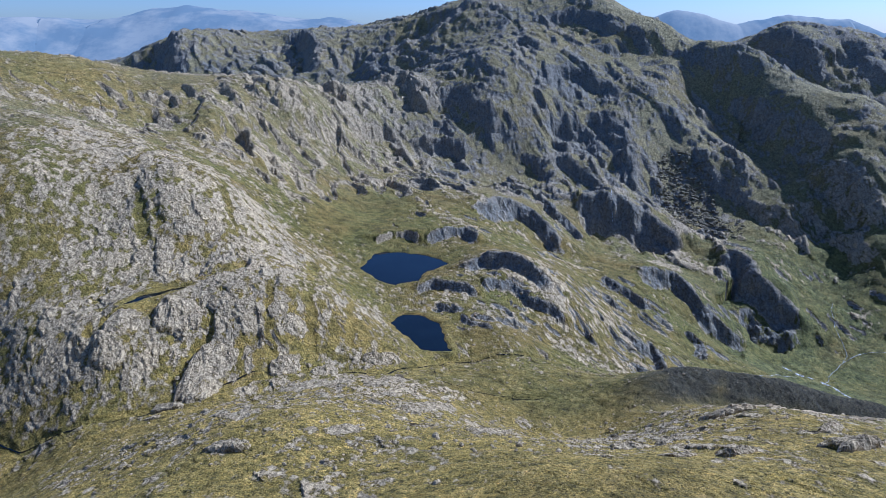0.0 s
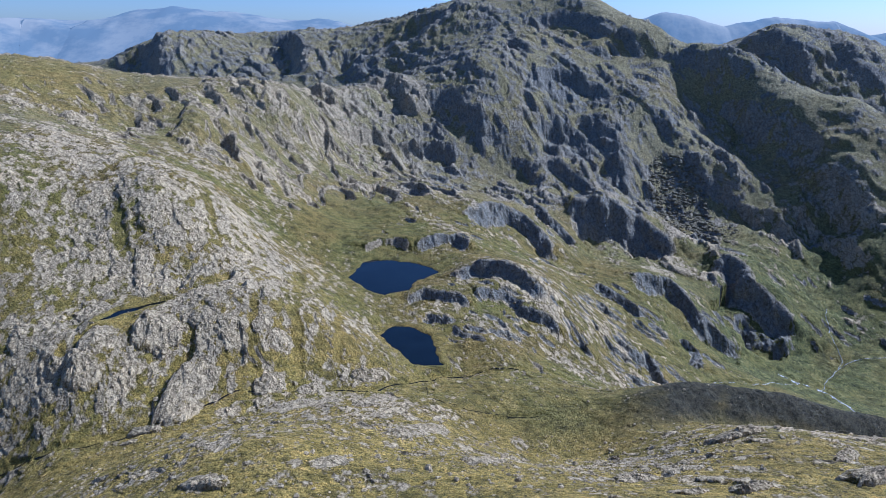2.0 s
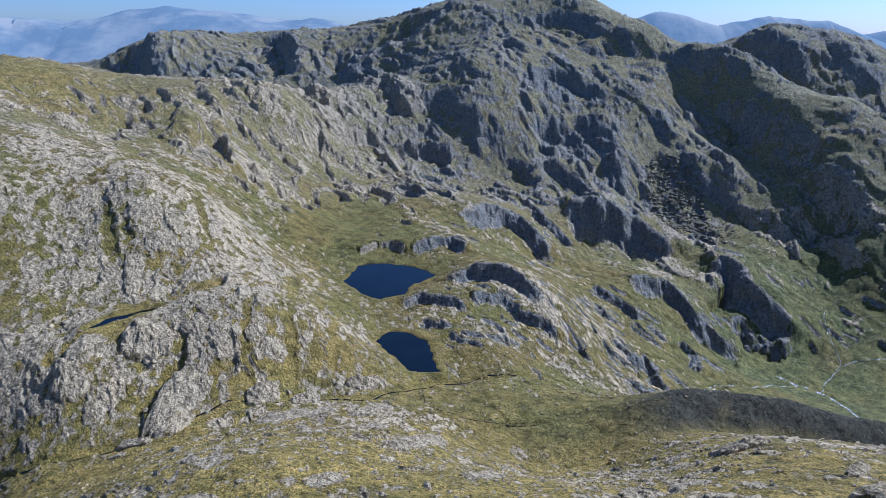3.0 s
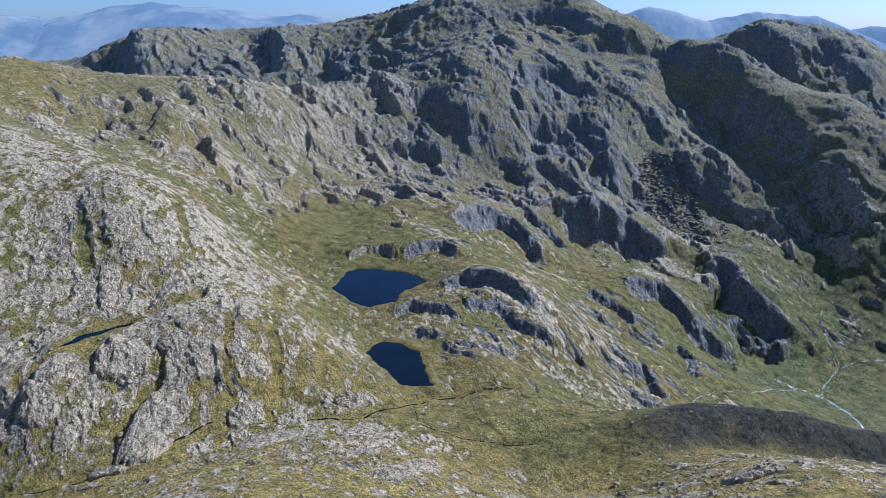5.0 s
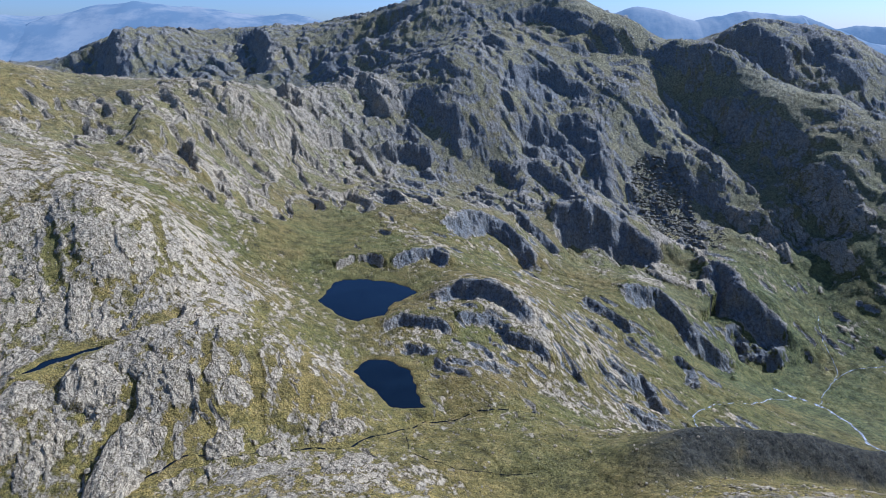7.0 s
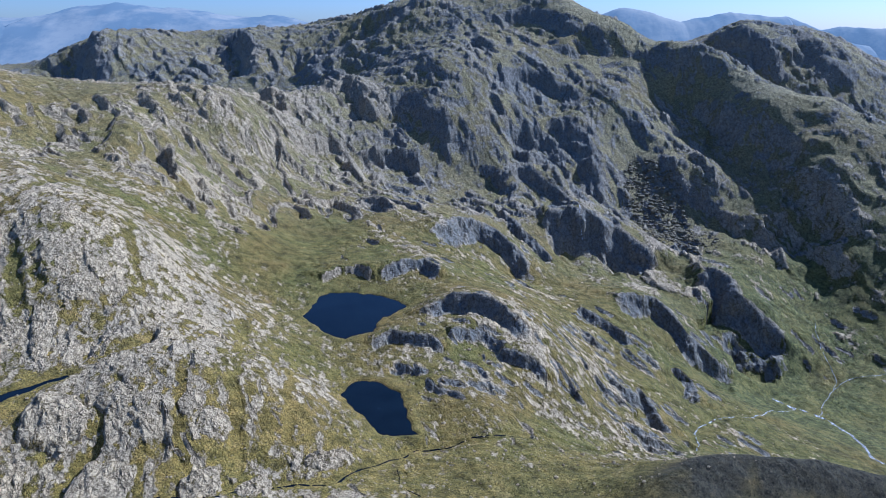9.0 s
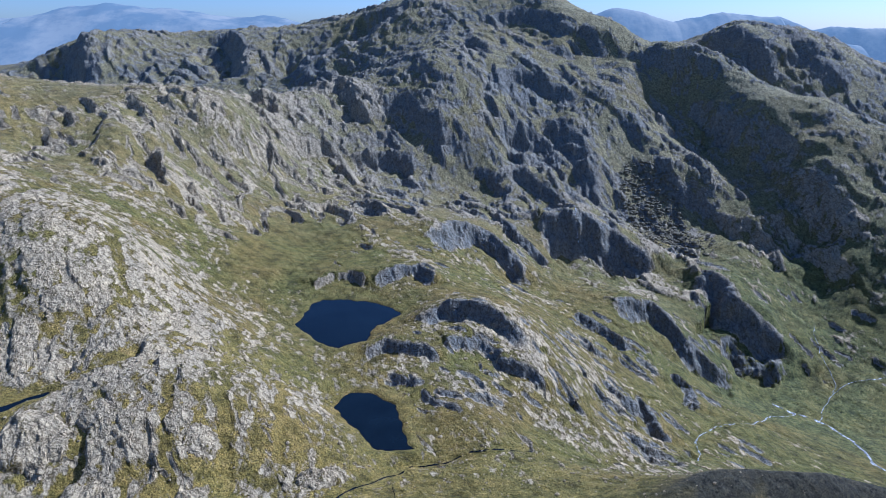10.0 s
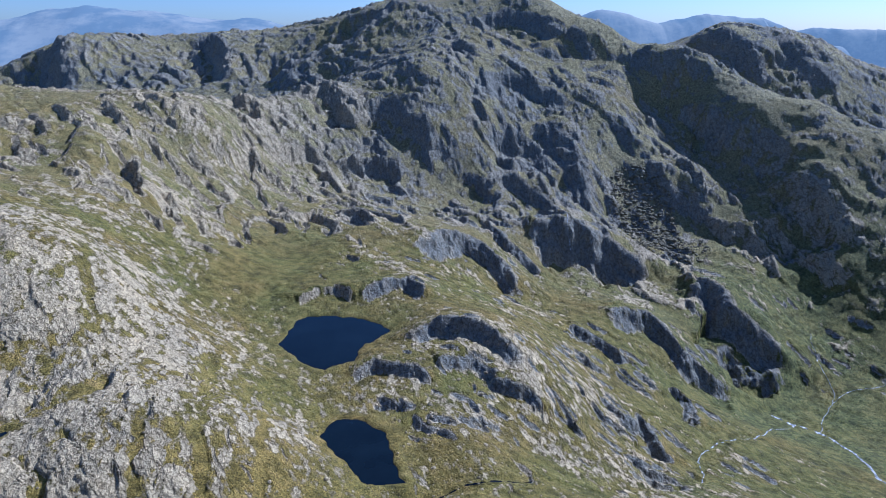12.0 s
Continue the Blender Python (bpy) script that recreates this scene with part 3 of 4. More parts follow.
def relief(x, y, base):
    """Turf and bare rock over the smooth land: the higher of the two shows. Gives height, how rocky it is, the crag it belongs to, whether on the crag's back, and where a step's face is."""
    far = np.hypot(x - 20, y - 250)
    high = np.clip((far - 230) / 330, 0, 1)
    right = np.clip((x + 40) / 140, 0, 1)

    def low_left(x, y):
        x, y = x + 3.0 * fractal(x, y, 24, 3, 5), y + 3.0 * fractal(x, y, 24, 3, 9)
        return 0.8 * crag(x, y, 30, 8.5, 120, 0.14) + 0.8 * crag(x, y, 50, 3.8, 140, 0.2)

    def low_right(x, y):
        x, y = x + 3.0 * fractal(x, y, 24, 3, 5), y + 3.0 * fractal(x, y, 24, 3, 9)
        return 1.5 * crag(x, y, 48, 9.0, 180, 0.14) + 0.9 * crag(x, y, 40, 3.8, 200, 0.2)

    def upland(x, y):
        x, y = x + 12 * fractal(x, y, 90, 3, 15), y + 12 * fractal(x, y, 90, 3, 19)
        return 6.5 * crag(x, y, 36, 40, 240, 0.25, 0.9) + 2.6 * crag(x, y, 48, 15, 260, 0.22, 0.8) + 1.5 * crag(x, y, 32, 6.5, 280, 0.2, 0.7)

    seen = far < 1750
    rib = only(seen & (right < 1) & (high < 1), low_left, x, y) * (1 - right) * (1 - high)
    rib = rib + only(seen & (right > 0) & (high < 1), low_right, x, y) * right * (1 - high)
    rib = rib + (only(seen & (high > 0), upland, x, y) - 3.2) * high * (1 - 0.75 * patch(x, y, -430, 700, 190, 110)) - 0.6 * (1 - high)
    rib = rib * (1 - 0.35 * patch(x, y, 10, 180, 220, 75)) * (1 - 0.9 * patch(x, y, 165, 264, 95, 24))
    step, face, owner, back_of = steps(x, y)
    fine = fractal(x, y, 3.2, 3, 71, 0.65, True) + 3.2 * high * fractal(x, y, 13, 2, 73, 0.6, True)
    lumps = 1.8 * fractal(x, y, 55, 4, 21) + 0.35 * fractal(x, y, 7, 3, 31)
    # bareness: rock shows on the ribs and in patches, turf lies in the hollows
    bare = rib * (1.0 - 0.84 * high) + 2.0 * fractal(x, y, 6.5 + 5.0 * (high > 0.5), 3, 67, 0.65) + 1.6 * fractal(x, y, 45, 4, 61, 0.6) + 0.6 * np.clip(fine, -1, 1) + 1.5 * (1 - high) * fractal(x + 0.2 * y, 0.38 * y, 5.0, 3, 75, 0.6)
    limit = 0.62 + 0.5 * (1 - high) - 0.15 * high - 1.1 * patch(x, y, -115, 330, 105, 80) - 0.9 * patch(x, y, -205, 400, 90, 100) - 0.4 * patch(x, y, -150, 285, 80, 50) - 0.75 * patch(x, y, -105, 430, 65, 75) - 1.0 * patch(x, y, -178, 258, 40, 30) - 0.6 * patch(x, y, 105, 430, 80, 90) - 0.25 * patch(x, y, 60, 400, 70, 90) - 1.3 * patch(x, y, -25, 250, 60, 24) - 0.15 * patch(x, y, 60, 830, 260, 120)
    limit = limit + 1.9 * patch(x, y, -75, 560, 45, 70) + 1.6 * patch(x, y, 50, 262, 60, 24) + 2.0 * patch(x, y, 330, 480, 110, 80) - 0.45 * patch(x, y, -20, 180, 220, 60) + 0.9 * patch(x, y, -420, 710, 160, 100) + 0.3 * patch(x, y, 110, 450, 75, 75)
    limit = limit + 0.2 * patch(x, y, 190, 470, 70, 60) - 0.5 * patch(x, y, 90, 390, 60, 60) + 0.7 * patch(x, y, 410, 620, 110, 70) + 0.05 * patch(x, y, -210, 690, 190, 90) - 0.4 * patch(x, y, -270, 480, 110, 110)
    limit = limit + 2.6 * patch(x, y, 160, 266, 85, 26) + 0.4 * patch(x, y, 420, 800, 130, 130) + 0.5 * patch(x, y, 500, 860, 120, 90) + 0.6 * patch(x, y, 330, 1050, 160, 110)
    turf = base + step + lumps + rib * 0.62
    for line, half, depth in TRENCHES:
        ax, ay = [p[0] for p in line], [p[1] for p in line]
        box = (x > min(ax) - 20) & (x < max(ax) + 20) & (y > min(ay) - 20) & (y < max(ay) + 20)
        d = to_line(x[box] + 2.5 * perlin(x[box] / 9, y[box] / 9, 3), y[box] + 2.5 * perlin(x[box] / 9, y[box] / 9, 4), line)
        cut = np.clip(1.6 - d / half, 0, 1)
        cut = cut * cut * (3 - 2 * cut)
        limit[box] += cut * 1.2
        turf[box] -= cut * depth * 0.7
    over = bare - limit
    z = turf + np.clip(over, 0, 2.5) * (0.36 + 0.75 * high) + np.where(over > 0, 0.30 * rib + (0.20 + 0.3 * high) * fine, 0) * np.clip(over / 0.5, 0, 1)
    bareness = np.clip((over + 3.0 * face) * 0.55 + 0.42, 0, 1)
    for ring, level in POOLS:
        rx, ry = [p[0] for p in ring], [p[1] for p in ring]
        box = (x > min(rx) - 30) & (x < max(rx) + 30) & (y > min(ry) - 30) & (y < max(ry) + 30)
        d = from_shore(x[box] + 1.6 * perlin(x[box] / 7, y[box] / 7, 3), y[box] + 1.6 * perlin(x[box] / 7, y[box] / 7, 4), ring)
        rim = level + np.where(d < 0, np.maximum(d * 0.5, -3.0) - 0.25, np.minimum(d * 0.35, 1.2) + 0.15)
        k = np.clip((d - 1.0) / 9.0, 0, 1)
        z[box] = rim * (1 - k) + z[box] * k
        bareness[box] *= np.clip((d - 2) / 6, 0, 1)
        owner[box] = np.where(d > 3, owner[box], 0)
    return z, bareness, owner, back_of, face


def heath_at(x, y):
    """Brown heath in place of green grass on the high ground."""
    return np.clip((np.hypot(x - 20, y - 250) - 330) / 250, 0, 1) * np.clip(0.8 + 0.5 * fractal(x, y, 120, 3, 83), 0, 1) * (1 - 0.9 * np.clip(1.4 * patch(x, y, 380, 560, 150, 150), 0, 1)) * (1 - 0.85 * patch(x, y, -400, 690, 220, 150))


def dry_at(x, y):
    """Short, pale, dry grass on the sunny near hill and round the slabs."""
    return np.clip(1.15 * patch(x, y, 10, 145, 240, 115) + 0.4 * patch(x, y, -120, 310, 130, 90) + 0.3 * patch(x, y, -400, 690, 220, 150), 0, 1) * np.clip(0.85 + 0.6 * fractal(x, y, 30, 3, 87), 0, 1)


def lush_at(x, y):
    """Greener grass on the wet floor of the glen, in the bog and by the lochs."""
    wet = 1.4 * patch(x, y, 350, 500, 150, 130) + 1.1 * patch(x, y, 420, 620, 120, 110) + 0.55 * patch(x, y, 60, 260, 55, 24) + 0.35 * patch(x, y, -50, 500, 80, 80) + 0.7 * patch(x, y, 170, 330, 90, 40)
    return np.clip(wet, 0, 1) * np.clip(0.8 + 0.7 * fractal(x, y, 35, 3, 91), 0, 1)


def haze_shade_at(x, y, face):
    """Dark blue tint painted into the rock: haze on the high ground, shade on the crag faces east of the lochs."""
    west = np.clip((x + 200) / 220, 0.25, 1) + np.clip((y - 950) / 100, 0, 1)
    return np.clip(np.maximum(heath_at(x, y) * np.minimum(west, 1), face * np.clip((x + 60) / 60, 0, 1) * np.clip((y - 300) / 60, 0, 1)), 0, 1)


def bank_dark_at(x, y):
    """Dark brown in place of the grass colour along the bank beside the bog."""
    d = to_line(x + 5 * fractal(x, y, 16, 3, 93), y + 6 + 5 * fractal(x, y, 16, 3, 95), [p for p in SCARPS[DARK_BANK][4]])
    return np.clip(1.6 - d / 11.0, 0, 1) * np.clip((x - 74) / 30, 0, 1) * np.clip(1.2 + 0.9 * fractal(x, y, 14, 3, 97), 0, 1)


def sheet_mesh(name, co, quads, fields):
    """A mesh of the given quads with only the points that they use, and its fields as attributes."""
    used, flat = np.unique(quads.ravel(), return_inverse=True)
    me = bpy.data.meshes.new(name)
    me.vertices.add(len(used))
    me.vertices.foreach_set("co", co[used].ravel())
    me.loops.add(quads.size)
    me.loops.foreach_set("vertex_index", flat.ravel().astype(np.int32))
    me.polygons.add(len(quads))
    me.polygons.foreach_set("loop_start", np.arange(0, quads.size, 4, dtype=np.int32))
    for field, values in fields.items():
        me.attributes.new(field, "FLOAT", "POINT").data.foreach_set("value", values[used])
    me.update()
    me.shade_smooth()
    me.materials.append(GROUND)
    return me


def make_ground_sheet():
    """The land as one sheet; the crags are lifted out of it as things of their own."""
    front = np.linspace(-46, 38, 1180)
    az = np.radians(np.r_[np.linspace(-180, -48, 70), front, np.linspace(38.3, 62, 60), np.linspace(64, 177, 50)])
    rad = np.r_[np.linspace(2, 95, 24), np.geomspace(100, 1750, 930), np.geomspace(1790, 4900, 22)]
    a, r = np.meshgrid(az, rad)
    x, y = r * np.sin(a), r * np.cos(a)
    z, rock, owner, back_of, face = relief(x, y, lie_smooth(x, y))
    rows, cols = x.shape
    co = np.stack([x, y, z], -1).reshape(-1, 3).astype(np.float32)
    fields = {"rock": rock, "heath": heath_at(x, y), "dry": dry_at(x, y), "lush": lush_at(x, y), "haze_shade": haze_shade_at(x, y, face), "bank_dark": bank_dark_at(x, y)}
    fields = {k: np.ascontiguousarray(v.ravel(), dtype=np.float32) for k, v in fields.items()}
    i = np.arange(rows * cols).reshape(rows, cols)
    nxt = np.roll(i, -1, 1)
    quads = np.stack([i[:-1], nxt[:-1], nxt[1:], i[1:]], -1).reshape(-1, 4)[:, ::-1]
    mine = owner.ravel()[quads]
    whose = np.where((mine == mine[:, :1]).all(1), mine[:, 0], 0)
    for k, (label, *_) in enumerate(SCARPS):
        own = quads[whose == k + 1] if label else quads[:0]
        if not len(own):
            continue
        if len(own) < 60:
            whose[whose == k + 1] = 0
            continue
        pts = co[np.unique(own.ravel())]
        base = np.array([pts[:, 0].mean(), pts[:, 1].mean(), pts[:, 2].min()], np.float32)
        grown = back_of.ravel()[own].all(1)
        if min(grown.sum(), (~grown).sum()) < 40:
            grown[:] = False
        ob = tagged(new("crag", sheet_mesh("crag", co - base, own[~grown], fields)), label, "crag", "crags on the hillside")
        ob.location = base.tolist()
        if grown.any():
            turf = new("turf", sheet_mesh("turf", co - base, own[grown], fields))
            turf.parent = ob
            turf["label"] = "brown-green turf and bare rock behind the edge"
    return tagged(new("ground", sheet_mesh("ground", co, quads[whose == 0], fields)), "rough mountain grassland broken by grey rock slabs", "ground", kind="structure")


make_ground_sheet()


def part(name, bm, mat, parent=None, label=""):
    me = bpy.data.meshes.new(name)
    bm.to_mesh(me)
    bm.free()
    me.materials.append(mat)
    ob = new(name, me)
    if parent:
        ob.parent = parent
    if label:
        ob["label"] = label
    return ob


def make_pool(ring, level, label):
    bm = bmesh.new()
    cx, cy = sum(p[0] for p in ring) / len(ring), sum(p[1] for p in ring) / len(ring)
    rim = []
    for (ax, ay), (bx, by) in zip(ring, ring[1:] + ring[:1]):
        for k in range(6):
            px, py = ax + (bx - ax) * k / 6, ay + (by - ay) * k / 6
            d = max(1.0, math.hypot(px - cx, py - cy))
            rim.append(bm.verts.new((px + (px - cx) / d * 3.0, py + (py - cy) / d * 3.0, level)))
    bm.faces.new(rim)
    return tagged(part("water", bm, WATER), label, "mountain lake", kind="structure")


make_pool(UPPER_LOCH, 136.0, "dark blue water of a small mountain loch")
make_pool(LOWER_LOCH, 135.0, "dark still water of a smaller mountain loch")
make_pool(TARN, 176.0, "narrow dark pool between rock slabs")


# ---------------------------------------------------------------- distant hills
def make_range(points, width, seed, label, mat, rough=40):
    """A range of hills along a line of crest points: a long ridge with spurs."""
    pts = np.array(points, float)
    cols, rows = 260, 60
    t = np.linspace(0, len(pts) - 1, cols)
    px, py, pz = (np.interp(t, np.arange(len(pts)), pts[:, k]) for k in range(3))
    dx, dy = np.gradient(px), np.gradient(py)
    ln = np.hypot(dx, dy)
    nx, ny = -dy / ln, dx / ln
    w = np.linspace(-1, 1, rows)[:, None] * width
    x, y = px + nx * w, py + ny * w
    fall = np.exp(-(w / (0.42 * width)) ** 2)
    z = 40 + (pz - 40) * fall + rough * (fall * 0.5 + 0.3) * fractal(x, y, 520, 6, seed, 0.45, True) - 12
    co = np.stack([x, y, z], -1).reshape(-1, 3)
    i = np.arange(rows * cols).reshape(rows, cols)
    quads = np.stack([i[:-1, :-1], i[:-1, 1:], i[1:, 1:], i[1:, :-1]], -1).reshape(-1, 4)
    me = bpy.data.meshes.new("distant_hill")
    me.from_pydata(co.tolist(), [], quads.tolist())
    me.shade_smooth()
    me.materials.append(mat)
    return tagged(new("distant_hill", me), label, "hill", "hills on the horizon", "structure")


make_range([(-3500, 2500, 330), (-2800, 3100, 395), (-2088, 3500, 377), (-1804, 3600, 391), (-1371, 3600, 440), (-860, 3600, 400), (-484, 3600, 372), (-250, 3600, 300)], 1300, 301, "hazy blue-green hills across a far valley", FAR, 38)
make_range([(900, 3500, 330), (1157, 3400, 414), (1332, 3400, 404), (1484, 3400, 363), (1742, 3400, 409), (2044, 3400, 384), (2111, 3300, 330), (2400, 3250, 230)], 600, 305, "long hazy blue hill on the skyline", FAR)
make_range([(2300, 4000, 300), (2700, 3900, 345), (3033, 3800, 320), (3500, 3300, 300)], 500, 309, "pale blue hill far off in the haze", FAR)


# ---------------------------------------------------------------- rock outcrops
def ground_at(x, y):
    x, y = np.asarray(x, float), np.asarray(y, float)
    return relief(x, y, lie(x, y))[0]


OUTCROPS = []


def outcrop(ax, ay, bx, by, width, height, label="rugged grey rock outcrop standing out of the grass"):
    OUTCROPS.append((ax, ay, bx, by, 1.15 * width, (0.5 if ax < -40 and ay < 420 else 0.9) * height, label))


def make_outcrop(ax, ay, bx, by, width, height, label, seed):
    """A ribbed hump of bare rock along a line: a steep broken face away from the sun, a long slab towards it."""
    length = math.hypot(bx - ax, by - ay)
    cx, cy = (ax + bx) / 2, (ay + by) / 2
    lx, ly = (bx - ax) / length, (by - ay) / length
    nx, ny = -ly, lx
    if nx * sun_dir.x + ny * sun_dir.y < 0:
        nx, ny = -nx, -ny
    half_l, half_w = length / 2 + 0.25 * width, width / 2
    rings = np.linspace(0, 1.0, 50 if length > 40 else 30) ** 0.8
    ang = np.linspace(0, 2 * np.pi, 140 if length > 40 else 80, endpoint=False)
    r, a = np.meshgrid(rings, ang, indexing="ij")
    wob = 1 + 0.40 * fractal(2.6 * np.cos(a) + seed, 2.6 * np.sin(a), 1.0, 5, 11 + seed, 0.6)
    sq = (np.abs(np.cos(a)) ** 2.5 + np.abs(np.sin(a)) ** 2.5) ** (-1 / 2.5)
    s, v = r * sq * wob * np.cos(a), r * sq * wob * np.sin(a)
    w = np.where(v > 0, 1.7 * v, v) * half_w
    x = cx + s * half_l * lx + w * nx
    y = cy + s * half_l * ly + w * ny
    step = 1 - (1 - np.clip((v + 0.98) / 0.78, 0, 1)) ** 2.3
    slab = 1 - np.clip((v + 0.2) / 1.2, 0, 1) ** 1.2
    ends = np.clip(1 - np.abs(s) ** 2.6, 0, 1)
    edge = np.clip((1 - r) / 0.16, 0, 1)
    edge = edge * (2 - edge)
    scale = min(7.0, max(2.0, 0.33 * width))
    c = 0.34 * height * crag(x, y, SUN_BEARING + 25 * math.sin(seed * 2.4), scale * 1.2, 300 + seed % 5) + 0.20 * height * crag(x, y, SUN_BEARING - 30, scale * 0.45, 310 + seed % 7)
    c = c + 0.09 * height * fractal(x, y, scale * 0.3, 3, 320, 0.6, True)
    top = height * step * slab * ends * np.clip(0.85 + 0.75 * fractal(x, y, 0.6 * width, 4, 330 + seed), 0.15, 1.3) + c * np.minimum(step + 0.3, 1)
    z = lie_ground(x, y, cx, cy) + np.maximum(top, 0.02 * height) * edge - (0.9 + 0.12 * height) * (1 - edge) - 0.15
    rows, cols = x.shape
    co = np.stack([x, y, z], -1).reshape(-1, 3)
    low = co[-cols:].copy()
    low[:, 2] -= 1.5 + 0.3 * height
    co = np.r_[co, low] - np.array([cx, cy, 0])
    foot = float(co[:, 2].min())
    co[:, 2] -= foot
    i = np.arange((rows + 1) * cols).reshape(rows + 1, cols)
    n = np.roll(i, -1, 1)
    faces = np.stack([i[:-1], i[1:], n[1:], n[:-1]], -1).reshape(-1, 4).tolist()
    faces.append([int(k) for k in i[-1][::-1]])
    me = bpy.data.meshes.new("rock_outcrop")
    me.from_pydata(co.tolist(), [], faces)
    me.shade_smooth()
    bare = 0.98 - 0.75 * np.clip((v + 0.5) / 0.45, 0, 1) * (1.0 if ax > -70 and height > 5 else 0.15) + 0.9 * fractal(x, y, max(3.0, 0.4 * width), 4, 350, 0.6) - 0.3 * np.clip(r - 0.75, 0, 1) / 0.25
    bare = np.r_[bare.ravel(), np.ones(cols)].clip(0, 1)
    me.attributes.new("rock", "FLOAT", "POINT").data.foreach_set("value", bare.astype(np.float32))
    heath = np.r_[np.maximum(heath_at(x, y), 0.85 if ax > 30 and ay > 330 else 0.0).ravel(), np.zeros(cols)]
    me.attributes.new("heath", "FLOAT", "POINT").data.foreach_set("value", heath.astype(np.float32))
    dry = np.r_[dry_at(x, y).ravel(), np.zeros(cols)]
    me.attributes.new("dry", "FLOAT", "POINT").data.foreach_set("value", dry.astype(np.float32))
    lush = np.r_[lush_at(x, y).ravel(), np.zeros(cols)]
    me.attributes.new("lush", "FLOAT", "POINT").data.foreach_set("value", lush.astype(np.float32))
    for field in ("haze_shade", "bank_dark"):
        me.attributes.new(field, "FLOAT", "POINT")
    me.materials.append(GROUND)
    ob = tagged(new("rock_outcrop", me), label, "rock outcrop", "rock outcrops on the hillside")
    ob.location = (cx, cy, foot)
    lift_turf(ob, bare)
    return ob


def lift_turf(ob, bare):
    """The grass that grows on an outcrop, as a sheet of its own in place of the rock's skin there."""
    me = ob.data
    bm = bmesh.new()
    bm.from_mesh(me)
    bm.faces.ensure_lookup_table()
    turf = {f.index for f in bm.faces if len(f.verts) == 4 and sum(bare[v.index] for v in f.verts) < 1.3}
    if 25 < len(turf) < len(bm.faces) - 100:
        cap = bm.copy()
        cap.faces.ensure_lookup_table()
        bmesh.ops.delete(cap, geom=[f for f in cap.faces if f.index not in turf], context="FACES")
        bmesh.ops.delete(bm, geom=[f for f in bm.faces if f.index in turf], context="FACES")
        bm.to_mesh(me)
        part("turf", cap, GROUND, ob, "thin brown-green turf on the rock")
    bm.free()


SUN_BEARING = 90 - SUN_AZ


def lie_ground(x, y, cx, cy):
    return ground_at(x, y) * 0.35 + lie(x, y) * 0.65


outcrop(-132, 274, -131, 289, 14, 7)
outcrop(-122, 276, -123, 285, 7, 4)
outcrop(-167, 289, -160, 298, 10, 5)
outcrop(-153, 265, -151, 277, 11, 4)
outcrop(-153, 250, -151, 259, 10, 5)
outcrop(-110, 238, -108, 267, 13, 4)
outcrop(-98, 259, -99, 267, 4, 2.5)
outcrop(-79, 261, -70, 268, 8, 4)
outcrop(-113, 288, -110, 295, 9, 4)
outcrop(-86, 290, -82, 298, 6, 2.5)
outcrop(-101, 287, -96, 294, 6, 2)
outcrop(-77, 284, -74, 292, 8, 3)
outcrop(-60, 262, -52, 270, 6, 3.5)
outcrop(-38, 281, -23, 289, 7, 3.5)
outcrop(-149, 314, -160, 344, 7, 3)
outcrop(-187, 344, -183, 351, 7, 3)
outcrop(-165, 321, -166, 331, 7, 3)
outcrop(-153, 351, -145, 361, 9, 3)
outcrop(-172, 368, -157, 377, 8, 3)
outcrop(-204, 370, -196, 380, 9, 3)
outcrop(-67, 153, -55, 150, 5, 3)
outcrop(90, 187, 108, 192, 7, 3)
outcrop(70, 133, 79, 137, 5, 2.5)
outcrop(100, 137, 116, 144, 6, 3)
outcrop(48, 151, 58, 157, 5, 2)
outcrop(-122, 223, -116, 224, 3, 1.6)
outcrop(107, 153, 120, 165, 3, 2)
outcrop(-71, 242, -40, 256, 10, 1.5)
outcrop(-122, 231, -110, 231, 4, 2)
outcrop(-33, 246, -20, 262, 8, 2)
outcrop(-15, 203, 3, 226, 9, 1.5)
outcrop(-34, 158, -26, 165, 5, 1.2)
outcrop(9, 166, 21, 181, 5, 1.2)
outcrop(55, 133, 64, 136, 4, 1.5)

for k, o in enumerate(OUTCROPS):
    make_outcrop(*o, seed=k)


# ---------------------------------------------------------------- burns and falls
def make_stream(points, width, name, label, drop=0.25, mat=None):
    """A winding ribbon of broken water laid in its bed."""
    pts = np.array(points, float)
    seg = np.r_[0, np.cumsum(np.hypot(*np.diff(pts, axis=0).T))]
    s = np.arange(0, seg[-1], 1.5)
    x, y = np.interp(s, seg, pts[:, 0]), np.interp(s, seg, pts[:, 1])
    dx, dy = np.gradient(x), np.gradient(y)
    ln = np.hypot(dx, dy) + 1e-9
    nx, ny = -dy / ln, dx / ln
    sway = 1.6 * perlin(s / 9, s * 0 + 0.5, 77) + 4.0 * perlin(s / 31, s * 0 + 0.5, 79)
    x, y = x + nx * sway, y + ny * sway
    half = width * (0.32 + 0.30 * np.clip(0.5 + perlin(s / 6, s * 0 + 3.5, 78), 0, 1))
    z = ground_at(x[None, :], y[None, :])[0]
    z = np.convolve(np.pad(z, 2, "edge"), np.ones(5) / 5, "valid") + drop
    bm = bmesh.new()
    rows = []
    for k in range(len(s)):
        rows.append([bm.verts.new((x[k] + nx[k] * half[k] * w, y[k] + ny[k] * half[k] * w, z[k] - 0.12 * w * w)) for w in (-1, -0.35, 0.35, 1)])
    for a, b in zip(rows, rows[1:]):
        for k in range(3):
            bm.faces.new((a[k], a[k + 1], b[k + 1], b[k]))
    return tagged(part(name, bm, mat or BURN), label, "stream", kind="structure")


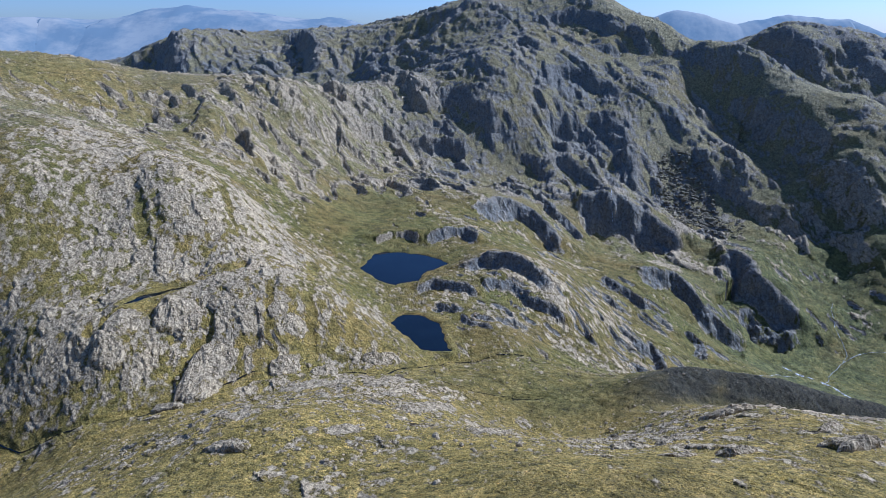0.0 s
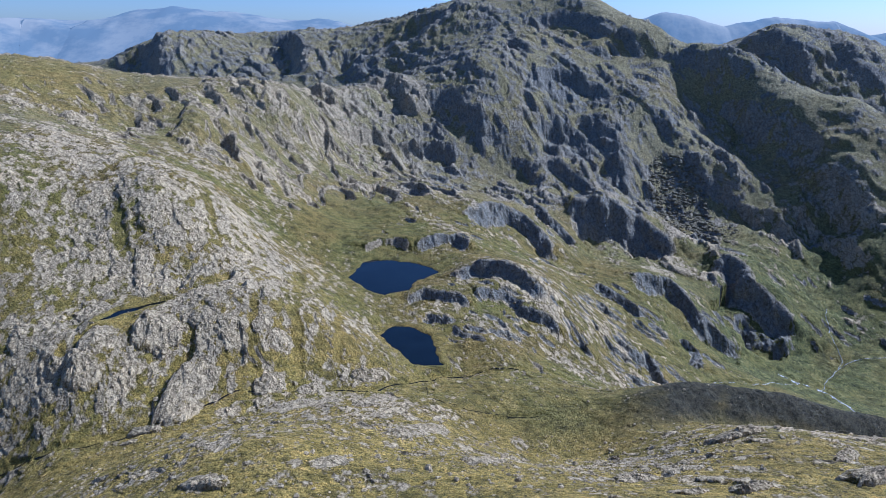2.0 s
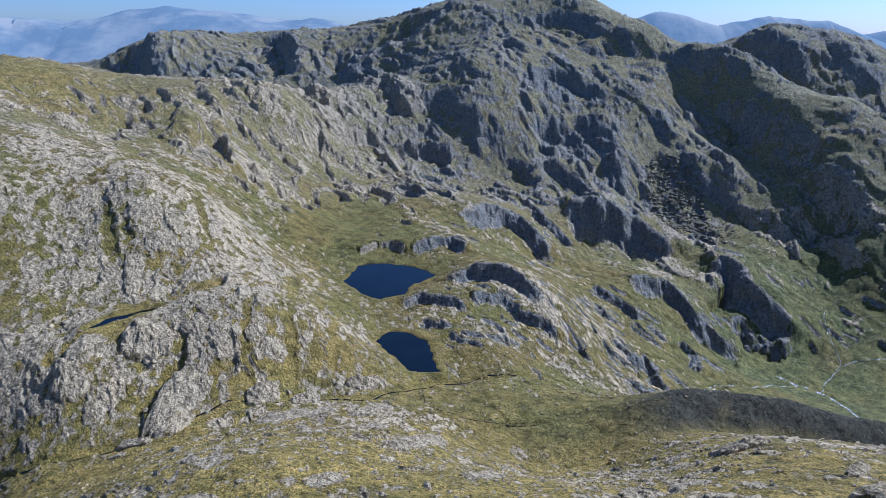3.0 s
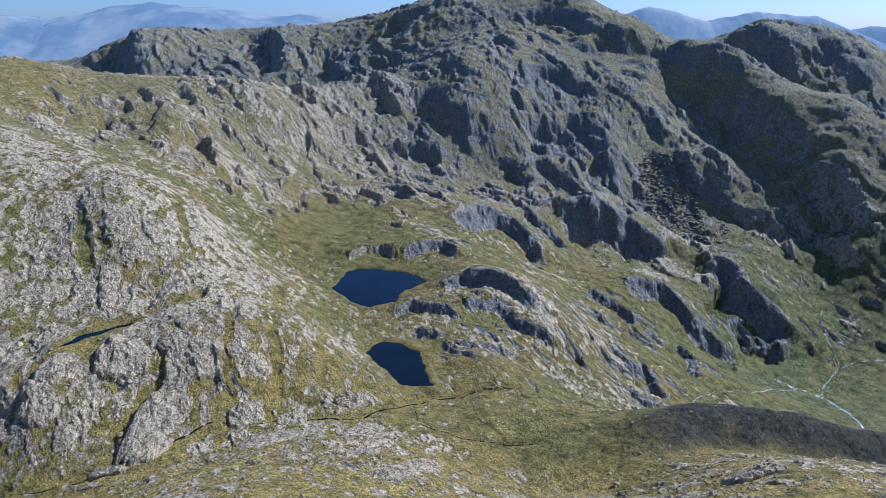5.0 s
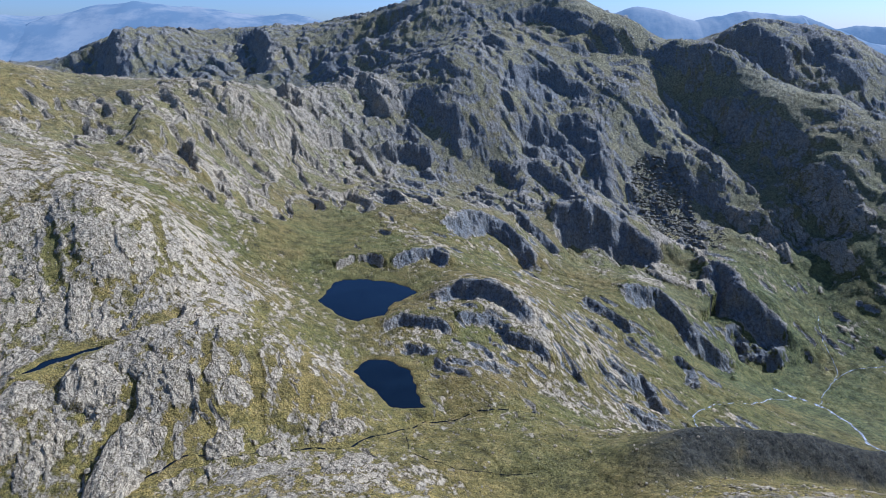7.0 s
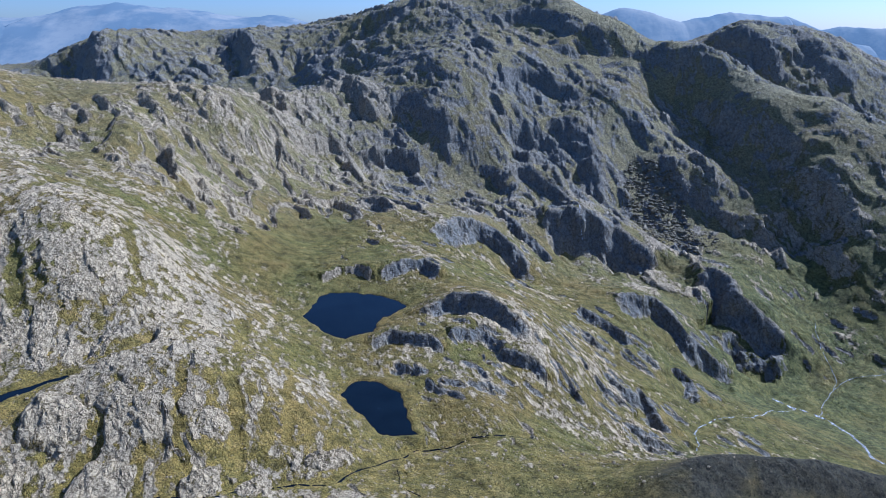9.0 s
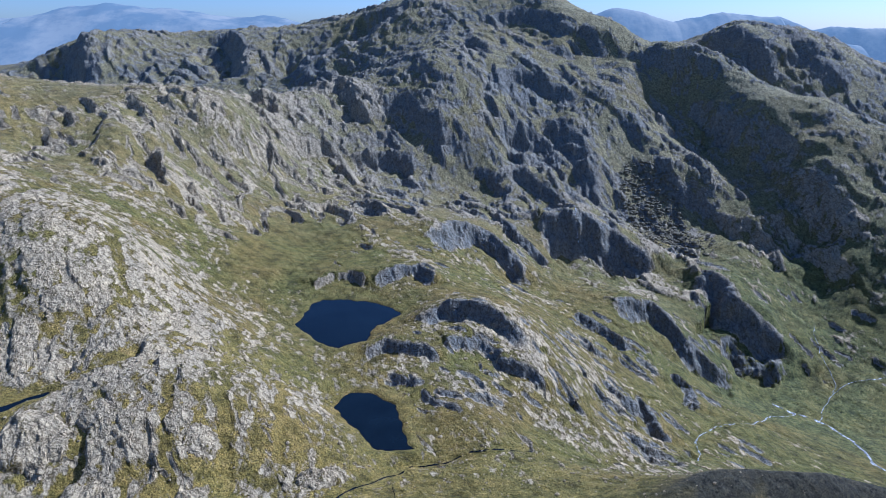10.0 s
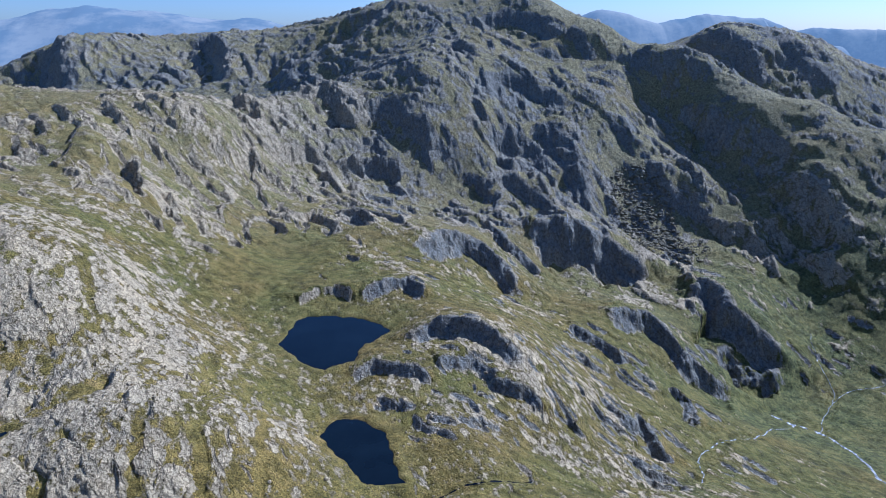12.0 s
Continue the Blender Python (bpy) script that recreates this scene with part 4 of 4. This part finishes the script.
make_stream(TRENCHES[11][0], 2.4, "water", "white rushing water of the main glen stream", 0.2)
make_stream(TRENCHES[10][0][:13], 1.0, "water", "narrow dark burn below the rock slabs", 0.1, WATER)
make_stream(TRENCHES[10][0][17:], 1.1, "water", "narrow white burn tumbling out of the corrie", 0.1)
make_stream(TRENCHES[12][0], 0.5, "water", "thin dark runnel winding through the bog", 0.1, WATER)
make_stream(TRENCHES[13][0], 0.6, "water", "thin white burn falling into the glen", 0.3)
make_stream([(440, 526), (421, 525), (403, 526), (388, 524), (376, 518), (362, 510)], 0.6, "water", "thin white side stream in the glen", 0.4)
make_stream([(191, 692), (189, 684), (187, 677), (185, 668)], 1.0, "water", "thin white waterfall on a dark crag", 0.6)


# ---------------------------------------------------------------- boulders and stones
def boulder_mesh(seed, detail=2):
    rs = np.random.RandomState(seed)
    bm = bmesh.new()
    bmesh.ops.create_icosphere(bm, subdivisions=detail, radius=1.0)
    planes = [(Vector(rs.normal(size=3)).normalized(), rs.uniform(0.45, 0.85)) for _ in range(9)]
    for v in bm.verts:
        for n, d in planes:
            over = v.co.dot(n) - d
            if over > 0:
                v.co -= n * over * 0.92
        v.co *= 1 + 0.10 * noise.noise(v.co * 2.3 + Vector((seed, 0, 0)))
        v.co.z *= 0.72
    me = bpy.data.meshes.new("boulder")
    bm.to_mesh(me)
    bm.free()
    me.materials.append(ROCK)
    return me


BOULDERS = [boulder_mesh(500 + k) for k in range(7)]


def scatter(count, seed, regions, tries=6):
    """Random places in elliptical stretches of the hillside."""
    rs = np.random.RandomState(seed)
    xs, ys = [], []
    share = [count * r[4] for r in regions]
    for (cx, cy, rx, ry, _), n in zip(regions, share):
        a, r = rs.rand(int(n)) * 2 * np.pi, np.sqrt(rs.rand(int(n)))
        xs.append(cx + rx * r * np.cos(a)), ys.append(cy + ry * r * np.sin(a))
    return np.concatenate(xs), np.concatenate(ys), rs


STRETCHES = [(-20, 195, 120, 60, 0.38), (110, 190, 80, 55, 0.20), (-110, 320, 95, 75, 0.16), (40, 370, 80, 80, 0.12), (60, 285, 90, 30, 0.08), (190, 470, 70, 60, 0.06)]
bx, by, rs = scatter(210, 900, STRETCHES)
bz = ground_at(bx[None, :], by[None, :])[0]
wet = np.minimum(from_shore(bx, by, UPPER_LOCH), from_shore(bx, by, LOWER_LOCH))
for k in range(len(bx)):
    size = 0.55 + 1.1 * rs.rand() ** 3
    turn, kind, stretch = rs.rand() * 360, rs.randint(7), 0.8 + 0.5 * rs.rand()
    if wet[k] < 1.5:
        continue
    ob = tagged(new("boulder", BOULDERS[kind]), "weathered grey boulder lying on rough grass", "boulder", "boulders on the hillside")
    ob.matrix_basis = pose(bx[k], by[k], bz[k] + 0.18 * size, 0, 0, turn) @ Matrix.Diagonal((size * stretch, size, size, 1))


def make_stones(name, count, seed, regions, small, large, label, mat):
    """Loose stones beyond counting, in one mesh."""
    x, y, rs = scatter(count, seed, regions)
    z = ground_at(x[None, :], y[None, :])[0]
    wet = np.minimum(from_shore(x, y, UPPER_LOCH), from_shore(x, y, LOWER_LOCH))
    bm = bmesh.new()
    bmesh.ops.create_icosphere(bm, subdivisions=1, radius=1.0)
    unit = np.array([v.co[:] for v in bm.verts])
    tri = np.array([[v.index for v in f.verts] for f in bm.faces])
    bm.free()
    co, faces, n = [], [], 0
    for k in range(len(x)):
        if wet[k] < 1.0:
            continue
        s = small + (large - small) * rs.rand() ** 3
        v = unit * (1 + 0.35 * (rs.rand(len(unit), 1) - 0.5)) * s * (0.7 + 0.6 * rs.rand(1, 3)) * np.array([1, 1, 0.7])
        a = rs.rand() * 6.28
        v = np.stack([v[:, 0] * math.cos(a) - v[:, 1] * math.sin(a), v[:, 0] * math.sin(a) + v[:, 1] * math.cos(a), v[:, 2]], 1)
        co.append(v + np.array([x[k], y[k], z[k] + 0.12 * s]))
        faces.append(tri + n)
        n += len(unit)
    me = bpy.data.meshes.new(name)
    me.from_pydata(np.concatenate(co).tolist(), [], np.concatenate(faces).tolist())
    me.materials.append(mat)
    return tagged(new(name, me), label, "stones", kind="stuff")


make_stones("loose_stones", 4200, 910, STRETCHES, 0.20, 0.85, "pale loose stones scattered over rough grass", ROCK)
make_stones("scree", 1300, 911, [(302, 765, 34, 62, 0.8), (312, 705, 40, 34, 0.2)], 0.8, 3.2, "dark boulder scree below the cliffs", SCREE)
